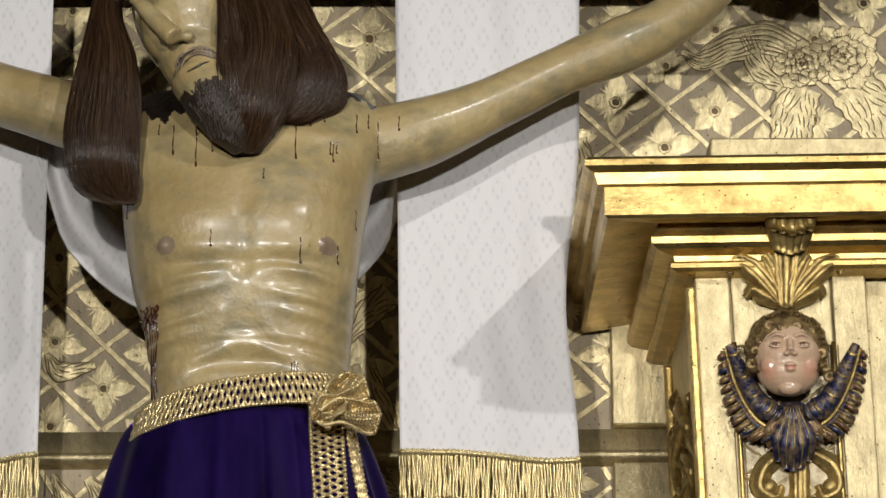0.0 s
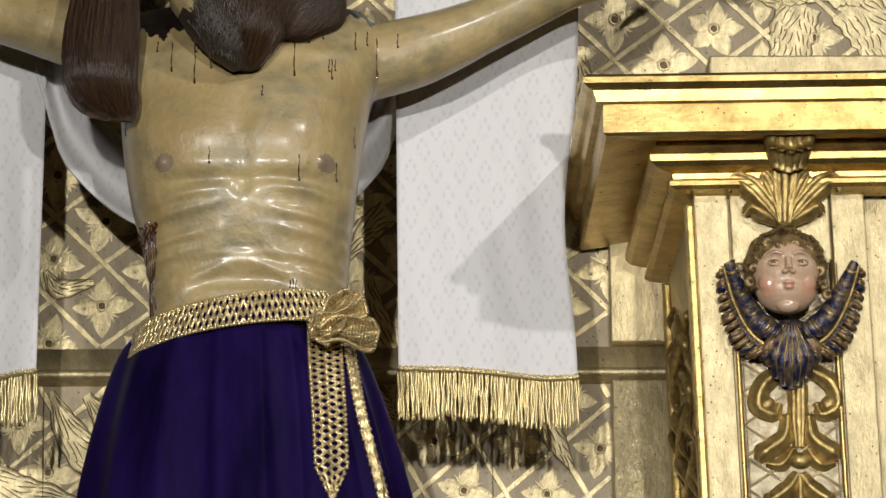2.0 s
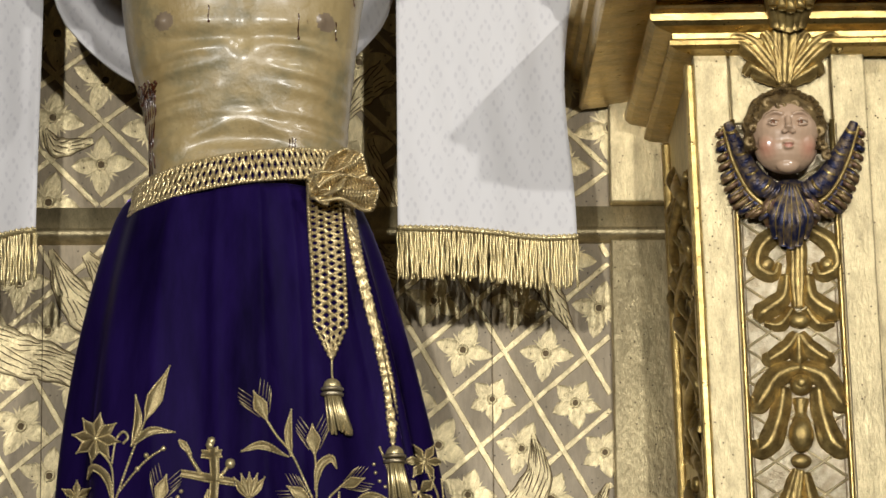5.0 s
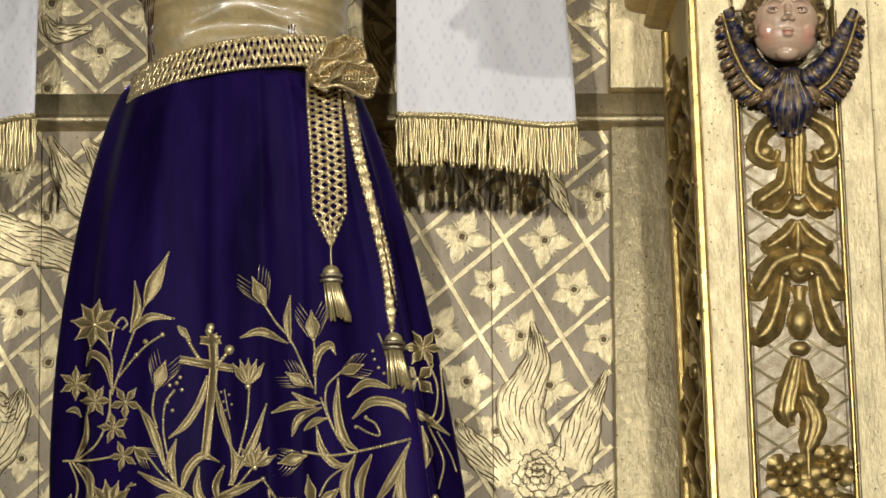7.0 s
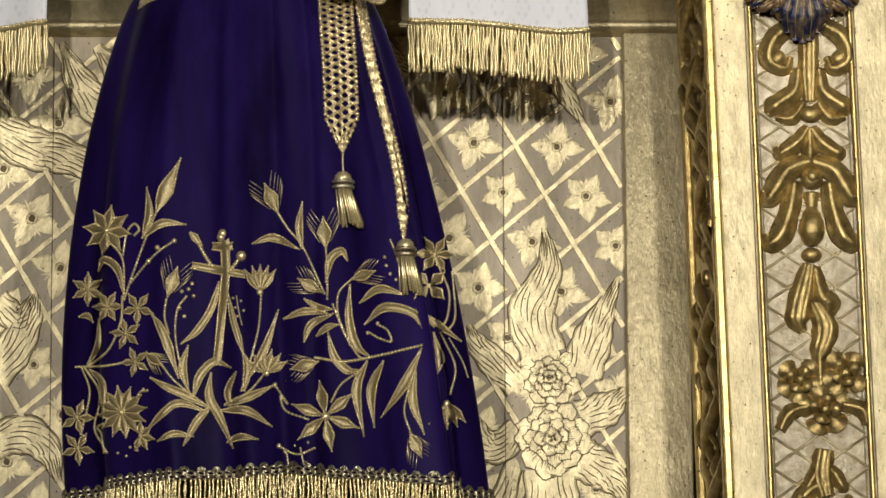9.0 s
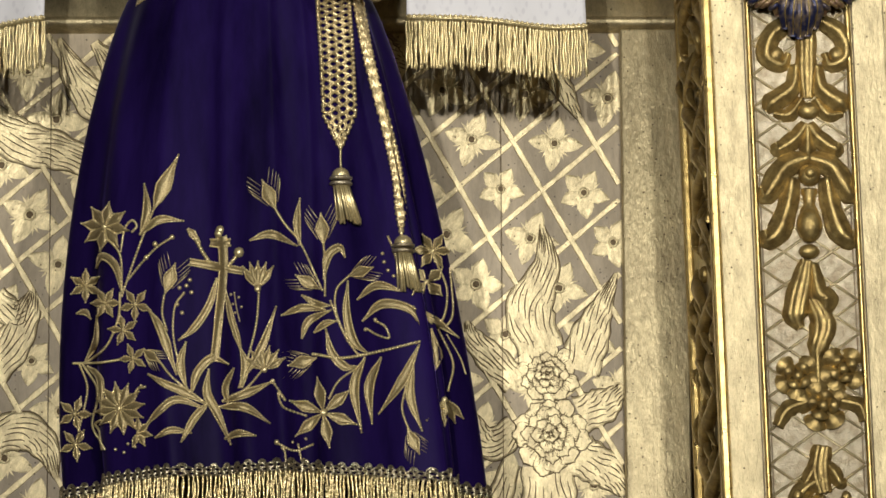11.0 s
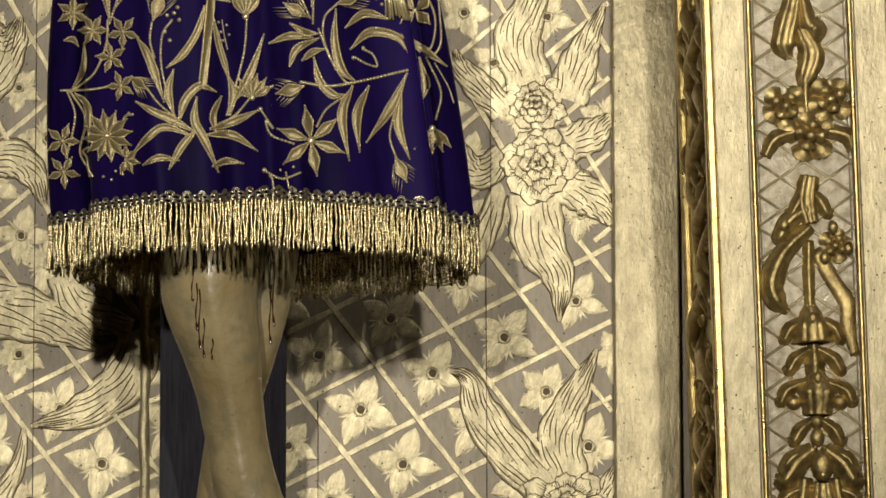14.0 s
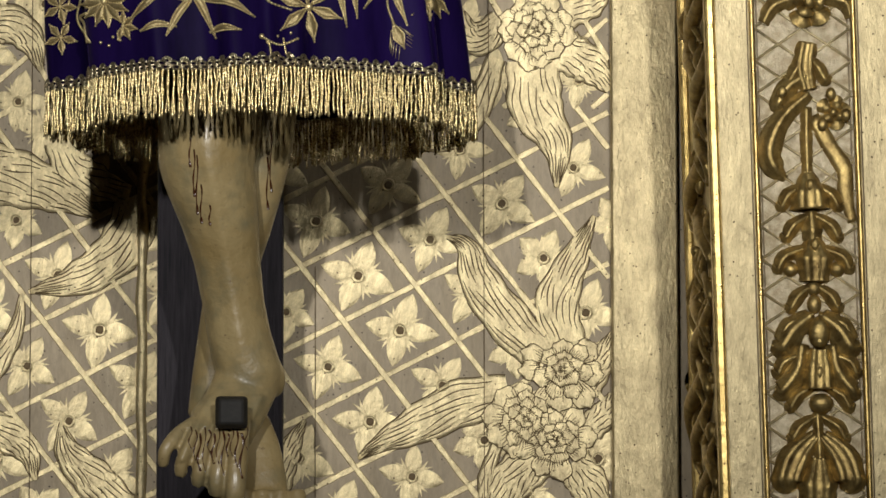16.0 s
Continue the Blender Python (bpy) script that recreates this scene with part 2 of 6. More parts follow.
# ---- the cross ----
cross = thing("cross", "dark stained wooden cross standing before the altarpiece", "cross")
part("upright", box(bmesh.new(), -0.397, -0.224, -0.24, -0.16, 1.2, 4.3, 0.004), DARK_WOOD, cross, smooth=False)
part("arm", box(bmesh.new(), -1.15, 0.63, -0.236, -0.164, 3.728, 3.900, 0.004), DARK_WOOD, cross, smooth=False)
bm = bmesh.new()
ball(bm, (0.560, -0.205, 3.750), 0.105, (1, 0.45, 0.5), seg=24)
part("end_boss", bm, DARK_WOOD, cross, "dark turned boss")


# ---- the white cloth over the cross ----
def damask():
    m, nt, b = node_material("white_damask")
    co = nt.nodes.new("ShaderNodeTexCoord")
    mp = nt.nodes.new("ShaderNodeMapping")
    mp.inputs["Scale"].default_value = (1, 0, 0.75)
    nt.links.new(co.outputs["Object"], mp.inputs["Vector"])
    def waves(scale, distort):
        outs = []
        for turn in (0.62, -0.62):
            mq = nt.nodes.new("ShaderNodeMapping")
            mq.inputs["Rotation"].default_value = (0, turn, 0)
            nt.links.new(mp.outputs["Vector"], mq.inputs["Vector"])
            w = put(nt, "ShaderNodeTexWave", Scale=scale, Distortion=distort, Detail=1.0)
            w.bands_direction = "X"
            nt.links.new(mq.outputs["Vector"], w.inputs["Vector"])
            outs.append(w.outputs["Fac"])
        m2 = nt.nodes.new("ShaderNodeMath")
        m2.operation = "MULTIPLY"
        nt.links.new(outs[0], m2.inputs[0])
        nt.links.new(outs[1], m2.inputs[1])
        return m2.outputs[0]
    big = ramp(nt, waves(11.0, 0.25), [(0.10, (0, 0, 0)), (0.20, (1, 1, 1)), (0.62, (1, 1, 1)), (0.72, (0.2, 0.2, 0.2))])
    small = ramp(nt, waves(36.0, 0.4), [(0.22, (0, 0, 0)), (0.42, (1, 1, 1))])
    both = nt.nodes.new("ShaderNodeMix")
    both.data_type, both.blend_type = "RGBA", "MULTIPLY"
    both.inputs[0].default_value = 0.85
    nt.links.new(big, both.inputs[6])
    nt.links.new(small, both.inputs[7])
    nt.links.new(mixed(nt, both.outputs[2], (0.595, 0.58, 0.58), (0.52, 0.505, 0.515)), b.inputs["Base Color"])
    b.inputs["Roughness"].default_value = 0.62
    b.inputs["Sheen Weight"].default_value = 0.25
    relief(nt, b, grain(nt, 420, 2, 0.5), 0.1, 0.001)
    return m


DAMASK = damask()


def cord(bm, p, q, r, sides=5, twists=9):
    """One hanging bullion cord: a thread with the swellings of its twist."""
    p, q = Vector(p), Vector(q)
    ph = (p.x * 7919.0) % 6.28
    tube(bm, [p.lerp(q, k / (2 * twists)) + Vector((0.0007 * math.sin(ph + 0.55 * k), 0.0007 * math.cos(1.7 * ph + 0.5 * k), 0)) for k in range(2 * twists + 1)], [r * (1.0 if k % 2 else 0.72) for k in range(2 * twists + 1)], sides)


def fringe(bm, points, length, count, thick=0.0021):
    """Twisted cords hanging from a line of points, in two uneven layers."""
    rnd = random.Random(7)
    for layer in (0, 1):
        for p in smooth_line(points, count - layer):
            q = p + Vector((rnd.uniform(-1, 1) * 0.0012 + layer * 0.002, rnd.uniform(-1, 1) * 0.001 + 0.004 * layer, 0))
            cord(bm, q, q + Vector((rnd.uniform(-1, 1) * 0.003, 0, -length * rnd.uniform(0.9, 1.05))), thick * rnd.uniform(0.85, 1.1))


def cloth_end(x0, x1, bulge, seed):
    """One hanging end of the long cloth, with its gold braid and fringe."""
    top, low = 3.72, 2.983
    def f(u, v):
        z = top + (low - top) * v
        right = x1 + 0.012 * (1 - v) - 0.020 * math.exp(-((v - 0.68) / 0.2) ** 2) * bulge
        x = x0 + (right - x0) * u
        y = -0.275 - 0.014 * math.sin(3.0 * u + seed + 1.3 * v) * (0.4 + v) - 0.004 * math.sin(9 * u + 2.5 * v + seed) - 0.0022 * math.sin(23 * u - 9 * v + seed) * math.sin(5 * v + 2 * u) - 0.010 * math.exp(-((u - 0.95) / 0.15) ** 2) * v
        return (x, y, z + 0.004 * math.sin(5 * u + seed) * v)
    root = thing("altar_cloth_end", "white damask cloth end with gold fringe hanging from the cross", "cloth", "cloth ends")
    bm = bmesh.new()
    grid(bm, 40, 70, f)
    cloth = part("cloth", bm, DAMASK, root)
    cloth.modifiers.new("thick", "SOLIDIFY").thickness = 0.002
    low_line = [Vector(f(i / 12, 1.0)) for i in range(13)]
    bm = bmesh.new()
    tube(bm, [p + Vector((0, -0.003, 0.003)) for p in low_line], [0.0035] * 13, 6, 60)
    for k, p in enumerate(smooth_line(low_line, 70)):
        ball(bm, p + Vector((0, -0.005, 0.004 + 0.0015 * (k % 2))), 0.0028, seg=6)
    part("braid", bm, GOLD_THREAD, root, "gold braid")
    bm = bmesh.new()
    fringe(bm, [p + Vector((0, -0.002, 0)) for p in low_line], 0.068, 62)
    part("fringe", bm, GOLD_THREAD, root, "gold thread fringe")
    return root


cloth_end(-0.073, 0.181, 1.0, 0.4)
cloth_end(-0.850, -0.578, 0.0, 2.1)


def swag():
    bm = bmesh.new()
    def f(u, v):
        a = (u - 0.5) * 2
        x = -0.318 + 0.268 * a * (1.0 - 0.06 * v)
        z = 3.185 + 0.175 * abs(a) ** 2.6 + 0.33 * max(0, abs(a) - 0.86) * 5 * 0.3 + v * 0.11
        y = -0.255 + 0.018 * math.sin(v * 7 + a * 2) - 0.01 * v
        return (x, y, z)
    grid(bm, 48, 10, f)
    ob = part("draped_cloth", bm, DAMASK, None, "white damask cloth swag draped behind the statue")
    ob.modifiers.new("thick", "SOLIDIFY").thickness = 0.003
    return tagged(ob, category="cloth")


swag()

# ---- the statue ----
def statue_blocks():
    """The main masses, fused and smoothed into one carved figure."""
    bm = bmesh.new()
    secs = [(2.93, -0.277, 0.140, 0.100, -0.455), (3.00, -0.277, 0.134, 0.090, -0.455), (3.06, -0.278, 0.134, 0.088, -0.452), (3.12, -0.281, 0.142, 0.098, -0.455),
            (3.18, -0.286, 0.154, 0.112, -0.458), (3.25, -0.287, 0.162, 0.120, -0.455), (3.32, -0.284, 0.172, 0.118, -0.447), (3.38, -0.280, 0.186, 0.105, -0.437),
            (3.43, -0.276, 0.190, 0.080, -0.428), (3.465, -0.274, 0.150, 0.06, -0.425)]
    def ring(u, v):
        s = v * (len(secs) - 1)
        i = min(int(s), len(secs) - 2)
        z, cx, rx, ry, cy = [p + (q - p) * (s - i) for p, q in zip(secs[i], secs[i + 1])]
        a = 2 * math.pi * u
        c, d = math.cos(a), math.sin(a)
        k = (abs(c) ** 2.5 + abs(d) ** 2.5) ** (-1 / 2.5)
        return (cx + rx * k * c, cy + ry * k * d, z)
    rows = grid(bm, 48, 40, ring, True)
    bm.faces.new(rows[0]); bm.faces.new(rows[-1])
    # arms, neck
    tube(bm, [(-0.15, -0.43, 3.385), (-0.045, -0.425, 3.413), (0.05, -0.415, 3.455), (0.163, -0.40, 3.516), (0.24, -0.39, 3.552), (0.31, -0.375, 3.592), (0.378, -0.355, 3.650), (0.448, -0.33, 3.728)],
         [0.055, 0.050, 0.039, 0.035, 0.041, 0.038, 0.032, 0.027], 20, 40)
    tube(bm, [(-0.42, -0.43, 3.405), (-0.53, -0.425, 3.442), (-0.582, -0.415, 3.462), (-0.63, -0.405, 3.480), (-0.728, -0.38, 3.520), (-0.85, -0.36, 3.575), (-1.0, -0.34, 3.66)],
         [0.055, 0.047, 0.045, 0.044, 0.045, 0.042, 0.034], 20, 40)
    tube(bm, [(-0.28, -0.43, 3.40), (-0.29, -0.455, 3.47), (-0.31, -0.48, 3.54)], [0.075, 0.062, 0.06], 20, 12)
    # head, bowed to its right shoulder
    ball(bm, (-0.362, -0.522, 3.560), 0.090, (0.86, 1.0, 1.2), -0.3, 24)
    ball(bm, (-0.350, -0.552, 3.485), 0.056, (0.95, 0.95, 1.2), -0.45, 20)
    ball(bm, (-0.398, -0.570, 3.515), 0.036, (0.8, 0.9, 1.2), -0.2, 16)
    tube(bm, [(-0.445, -0.570, 3.575), (-0.415, -0.606, 3.578), (-0.375, -0.606, 3.582)], [0.010, 0.013, 0.010], 10, 8)
    tube(bm, [(-0.440, -0.596, 3.566), (-0.409, -0.618, 3.520), (-0.377, -0.636, 3.483)], [0.010, 0.013, 0.015], 14, 12)      # nose
    ball(bm, (-0.360, -0.620, 3.490), 0.0105, (1.0, 0.9, 0.8), -0.3, 14)
    ball(bm, (-0.392, -0.618, 3.489), 0.0095, (1.0, 0.9, 0.8), -0.3, 14)
    ball(bm, (-0.343, -0.590, 3.466), 0.028, (1.25, 0.75, 0.62), -0.5, 16)                        # upper lip
    tube(bm, [(-0.361, -0.600, 3.447), (-0.345, -0.611, 3.456), (-0.324, -0.603, 3.467)], [0.004, 0.0065, 0.004], 10, 8)
    tube(bm, [(-0.359, -0.597, 3.433), (-0.342, -0.609, 3.440), (-0.322, -0.600, 3.452)], [0.004, 0.0080, 0.005], 10, 8)
    tube(bm, [(-0.345, -0.572, 3.450), (-0.322, -0.588, 3.405), (-0.300, -0.588, 3.366), (-0.288, -0.578, 3.338)], [0.044, 0.041, 0.032, 0.012], 14, 14)  # beard
    # legs
    tube(bm, [(-0.312, -0.455, 2.45), (-0.315, -0.46, 2.343), (-0.318, -0.48, 2.25), (-0.321, -0.49, 2.196), (-0.306, -0.475, 2.13), (-0.296, -0.46, 2.072), (-0.287, -0.45, 2.013), (-0.279, -0.445, 1.968), (-0.267, -0.44, 1.923), (-0.26, -0.435, 1.897)],
         [0.075, 0.072, 0.069, 0.064, 0.053, 0.044, 0.041, 0.042, 0.044, 0.038], 24, 45)
    tube(bm, [(-0.24, -0.43, 2.45), (-0.246, -0.43, 2.347), (-0.247, -0.43, 2.256), (-0.252, -0.425, 2.203), (-0.264, -0.41, 2.137), (-0.284, -0.40, 2.077), (-0.299, -0.39, 2.017), (-0.309, -0.385, 1.957), (-0.317, -0.385, 1.911), (-0.32, -0.385, 1.866)],
         [0.045, 0.044, 0.042, 0.038, 0.031, 0.032, 0.031, 0.030, 0.028, 0.030], 24, 40)
    ball(bm, (-0.232, -0.435, 1.915), 0.018, (0.8, 1, 1.4), 0, 14)
    # feet, one over the other
    tube(bm, [(-0.268, -0.445, 1.915), (-0.285, -0.475, 1.875), (-0.303, -0.498, 1.845), (-0.318, -0.508, 1.815)], [0.044, 0.043, 0.045, 0.036], 20, 20, flat=0.58)
    tube(bm, [(-0.300, -0.40, 1.90), (-0.262, -0.43, 1.83), (-0.245, -0.455, 1.76), (-0.242, -0.465, 1.71)], [0.034, 0.034, 0.032, 0.028], 20, 20, flat=0.6)
    for k in range(5):
        x = -0.376 + 0.0225 * k
        z = 1.800 - 0.0125 * k
        r = 0.0092 + 0.0007 * k + 0.0030 * (k == 4)
        tube(bm, [(-0.330 + 0.013 * k, -0.510, 1.858), (-0.356 + 0.0187 * k, -0.534, 1.838 - 0.005 * k), (x + 0.003, -0.546, z + 0.016), (x, -0.536, z - 0.004)], [r, r * 1.1, r, r * 0.9], 12, 14)
    for k in range(4):
        x = -0.268 + 0.023 * k
        tube(bm, [(x - 0.004, -0.478, 1.765), (x, -0.490, 1.725), (x + 0.002, -0.488, 1.69)], [0.0125, 0.0125, 0.011], 12, 10)
    return bm


def bump_at(p, c, r, h):
    d = ((p.x - c[0]) / r[0]) ** 2 + ((p.z - c[1]) / r[1]) ** 2
    return h * math.exp(-d)


def carve(p, n):
    """Depth of chest, ribs, hollow belly and shins over the smooth masses; positive towards the viewer."""
    if n.y > 0.15:
        return 0.0
    cx = -0.286
    h = 0.0
    rest = p
    p = Vector((p.x, p.y, p.z + 0.027))
    if p.z > 2.98 and -0.50 < p.x < -0.06:
        for s in (-1, 1):
            h += bump_at(p, (cx + s * 0.085, 3.285), (0.078, 0.060), 0.009)
            h += bump_at(p, (cx + s * 0.065, 3.236 + 1.2 * (abs(p.x - cx) - 0.06) ** 2), (0.050, 0.014), 0.0035)
            h -= bump_at(p, (cx + s * 0.075, 3.215), (0.075, 0.010), 0.006)
            h += bump_at(p, (cx + s * 0.108, 3.240), (0.006, 0.006), 0.004)
            h += bump_at(p, (cx + s * 0.115, 3.405), (0.085, 0.012), 0.0022)      # collar bones
            for k in range(5):                                                # ribs
                x = abs(p.x - cx)
                zc = 3.212 - 0.027 * k - 0.16 * x - 1.0 * max(0, x - 0.075) ** 2 + 0.004 * math.sin(3 * k + s)
                if (p.x - cx) * s > 0:
                    h += (0.0064 + 0.0012 * math.sin(5 * k + 2 * s)) * math.exp(-((p.z - zc) / 0.0080) ** 2) * math.exp(-((x - 0.088 - 0.006 * k) / 0.046) ** 2)
        h -= bump_at(p, (cx, 3.28), (0.014, 0.07), 0.004)
        h -= bump_at(p, (cx, 3.205), (0.012, 0.012), 0.004)
        h -= bump_at(p, (cx, 3.082), (0.07, 0.045), 0.012)
        h += 0.006 * math.exp(-((p.z - 3.106 + 5.0 * (p.x - cx) ** 2) / 0.009) ** 2) * math.exp(-((p.x - cx) / 0.075) ** 2)
        h += bump_at(p, (cx - 0.03, 3.135), (0.016, 0.05), 0.002) + bump_at(p, (cx + 0.03, 3.135), (0.016, 0.05), 0.002)
        arch = 3.165 - 0.9 * abs(p.x - cx) - 2.0 * (p.x - cx) ** 2
        h += 0.002 * math.exp(-((p.z - arch) / 0.018) ** 2) * math.exp(-((abs(p.x - cx) - 0.06) / 0.05) ** 2)
        for k in range(3):
            h += 0.0022 * math.exp(-((p.z - 3.118 + 0.024 * k + 0.9 * (p.x - cx) ** 2) / 0.006) ** 2) * math.exp(-((p.x - cx) / 0.06) ** 2)
    p = rest
    if p.z > 3.42 and p.y < -0.55:
        h -= bump_at(p, (-0.428, 3.552), (0.016, 0.010), 0.008) + bump_at(p, (-0.362, 3.459), (0.018, 0.0035), 0.003)
    if p.z < 2.32:
        h += bump_at(p, (-0.318, 2.24), (0.034, 0.038), 0.010)
        h += 0.005 * math.exp(-((p.x + 0.318 - 0.17 * (2.2 - p.z)) / 0.012) ** 2) * max(0.0, min(1.0, (p.z - 1.93) / 0.04, (2.23 - p.z) / 0.04))
        for k in range(4):                                                    # clefts between the toes
            f = (1.840 - p.z) / (0.040 + 0.0115 * k)
            if -0.1 < f < 1.3 and p.y < -0.49 and p.z > 1.74:
                xg = -0.356 + 0.0187 * (k + 0.5) + f * (-0.020 + 0.0038 * (k + 0.5))
                h -= 0.006 * math.exp(-((p.x - xg) / 0.0028) ** 2)
        for k in range(4):                                                    # tendons over the instep
            x = -0.345 + 0.022 * k + (p.z - 1.82) * 0.42
            if 1.80 < p.z < 1.89:
                h += 0.0035 * math.exp(-((p.x - x) / 0.005) ** 2)
    return h


def statue():
    raw = new("statue_core", mesh_of("statue_core", statue_blocks()))
    mod = raw.modifiers.new("fuse", "REMESH")
    mod.mode, mod.voxel_size = "VOXEL", 0.0031
    sm = raw.modifiers.new("soft", "SMOOTH")
    sm.factor, sm.iterations = 0.5, 8
    me = bpy.data.meshes.new_from_object(raw.evaluated_get(bpy.context.evaluated_depsgraph_get()))
    bpy.data.objects.remove(raw)
    bm = bmesh.new()
    bm.from_mesh(me)
    bm.normal_update()
    moves = [(v, carve(v.co, v.normal)) for v in bm.verts]
    for v, h in moves:
        if h:
            v.co += Vector((v.normal.x * 0.4, -1.0, v.normal.z * 0.4)).normalized() * h
    bm.normal_update()
    return bm


STATUE_BM = statue()


def skirt_point(a, v, off=0.0):
    """The skirt's surface: angle a (0 faces the viewer, positive to the right), v from waist 0 to hem 1."""
    z = 2.985 + (2.292 - 2.985) * v
    rx = 0.150 + 0.113 * math.sin(min(1.0, v * 1.05) * math.pi / 2) ** 0.72
    ry = 0.112 + 0.105 * v ** 0.8
    cx = -0.285 + 0.010 * v + 0.028 * v * v
    amp = 0.0055 + 0.018 * v ** 0.8
    a = (a + math.pi) % (2 * math.pi) - math.pi
    fold = amp * (math.sin(8 * a + 0.6 + 0.5 * v) * 0.55 + math.sin(13 * a + 2.1 - 0.4 * v) * 0.40)
    fold += (0.005 + 0.008 * v) * (0.7 * math.exp(-((a + 0.55 - 0.05 * v) / 0.05) ** 2) + math.exp(-((a + 0.20 - 0.05 * v) / 0.045) ** 2) + math.exp(-((a - 0.14 + 0.1 * v) / 0.04) ** 2) + 0.9 * math.exp(-((a - 0.40 + 0.22 * v) / 0.035) ** 2))
    fold -= 0.042 * v ** 0.9 * math.exp(-((a - 0.95) / 0.045) ** 2) - 0.014 * v * math.exp(-((a - 0.84) / 0.07) ** 2) + 0.012 * math.exp(-((v - 0.3) / 0.22) ** 2) * math.exp(-((a - 0.80) / 0.05) ** 2)
    k = 1 + (fold + off) / rx
    return Vector((cx + rx * k * math.sin(a), -0.462 - ry * k * math.cos(a), z + 0.010 * math.cos(a) * v))


VELVET = plain("purple_velvet", (0.0024, 0.0010, 0.0115), (0.0150, 0.0065, 0.062), 0.42, 9.0, bump=0.05, stretch=(1.2, 1.2, 0.22))
VELVET.node_tree.nodes["Principled BSDF"].inputs["Specular IOR Level"].default_value = 0.03
VELVET.node_tree.nodes["Principled BSDF"].inputs["Sheen Weight"].default_value = 0.85
VELVET.node_tree.nodes["Principled BSDF"].inputs["Sheen Tint"].default_value = (0.23, 0.13, 0.80, 1)
VELVET.node_tree.nodes["Principled BSDF"].inputs["Sheen Roughness"].default_value = 0.14
skirt = thing("skirt", "purple velvet skirt with gold embroidery on the crucified statue", "skirt")
bm = bmesh.new()
grid(bm, 320, 60, lambda u, v: skirt_point(2 * math.pi * u, v), True)
velvet = part("velvet", bm, VELVET, skirt)
thick = velvet.modifiers.new("thick", "SOLIDIFY")
thick.thickness, thick.offset = 0.002, 0.0



# ---- raised flowers, lattice and foliage on the back boards ----
def low(a, b):
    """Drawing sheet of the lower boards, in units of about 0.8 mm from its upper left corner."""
    return (0.2408 + (a - 1076) * 0.000826, 2.4867 - b * 0.000814)


def mid(a, b):
    return (0.239 + (a - 1075) * 0.000826, 3.2270 - b * 0.000834)


def top(a, b):
    return ((a - 784) * 0.000841, 3.7628 - b * 0.000890)


def flower_mesh(r, petals=4, seed=0):
    """A flat open flower with broad pointed petals, thin sepals between them and a ring at its heart."""
    rnd = random.Random(seed)
    bm = bmesh.new()
    for k in range(petals):
        a = 2 * math.pi * k / petals + rnd.uniform(-0.12, 0.12)
        n = 7
        reach = r * rnd.uniform(0.88, 1.06)
        wide = r * rnd.uniform(0.29, 0.36)
        def f(u, v):
            s = 0.09 + 0.91 * v
            w = wide * 2.25 * (v * 0.93 + 0.07) ** 0.62 * (1.0 - v * 0.995) ** 0.85
            q = (u - 0.5) * 2 * w
            return (reach * s * math.cos(a) - q * math.sin(a), -0.0003 - 0.0008 * (1 - (2 * u - 1) ** 6), reach * s * math.sin(a) + q * math.cos(a))
        grid(bm, 6, n, f)
        a2 = a + math.pi / petals
        for da in (-0.17, 0.17):
            def g(u, v):
                w = (2 * u - 1) * r * 0.042 * math.sin(math.pi * (0.15 + 0.83 * v))
                e, sr = a2 + da * v, r * (0.22 + 0.46 * v)
                return (sr * math.cos(e) - w * math.sin(e), -0.0010 + 0.0004 * abs(2 * u - 1), sr * math.sin(e) + w * math.cos(e))
            grid(bm, 2, 5, g)
    tube(bm, [(0.17 * r * math.cos(t), -0.002, 0.17 * r * math.sin(t)) for t in np.linspace(0, 2 * math.pi, 13)], [0.0014] * 13, 5)
    for f in bm.faces:
        f.material_index = 0
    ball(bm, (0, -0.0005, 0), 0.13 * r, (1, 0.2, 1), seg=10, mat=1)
    return mesh_of("flower", bm, GOLD_PALE, GROOVE_DARK)


FLOWERS = [flower_mesh(0.051, 4, s) for s in range(4)] + [flower_mesh(0.049, 5, 9)]


def bar(bm, p, q, w, h=0.0015):
    d = (Vector(q) - Vector(p)).normalized()
    n = Vector((-d.y, d.x))
    rnd = random.Random(int(p[0] * 9999))
    m = max(2, int((Vector(q) - Vector(p)).length / 0.012))
    rows = []
    for k in range(m + 1):
        c = Vector(p).lerp(Vector(q), k / m)
        e = w * rnd.uniform(0.86, 1.12)
        rows.append([bm.verts.new((c.x + n.x * s, y, c.y + n.y * s)) for s, y in ((-e / 2, 0.001), (-e / 2 * 0.7, -h), (e / 2 * 0.7, -h), (e / 2, 0.001))])
    for a, b in zip(rows, rows[1:]):
        for i in range(3):
            bm.faces.new((a[i], a[i + 1], b[i + 1], b[i]))


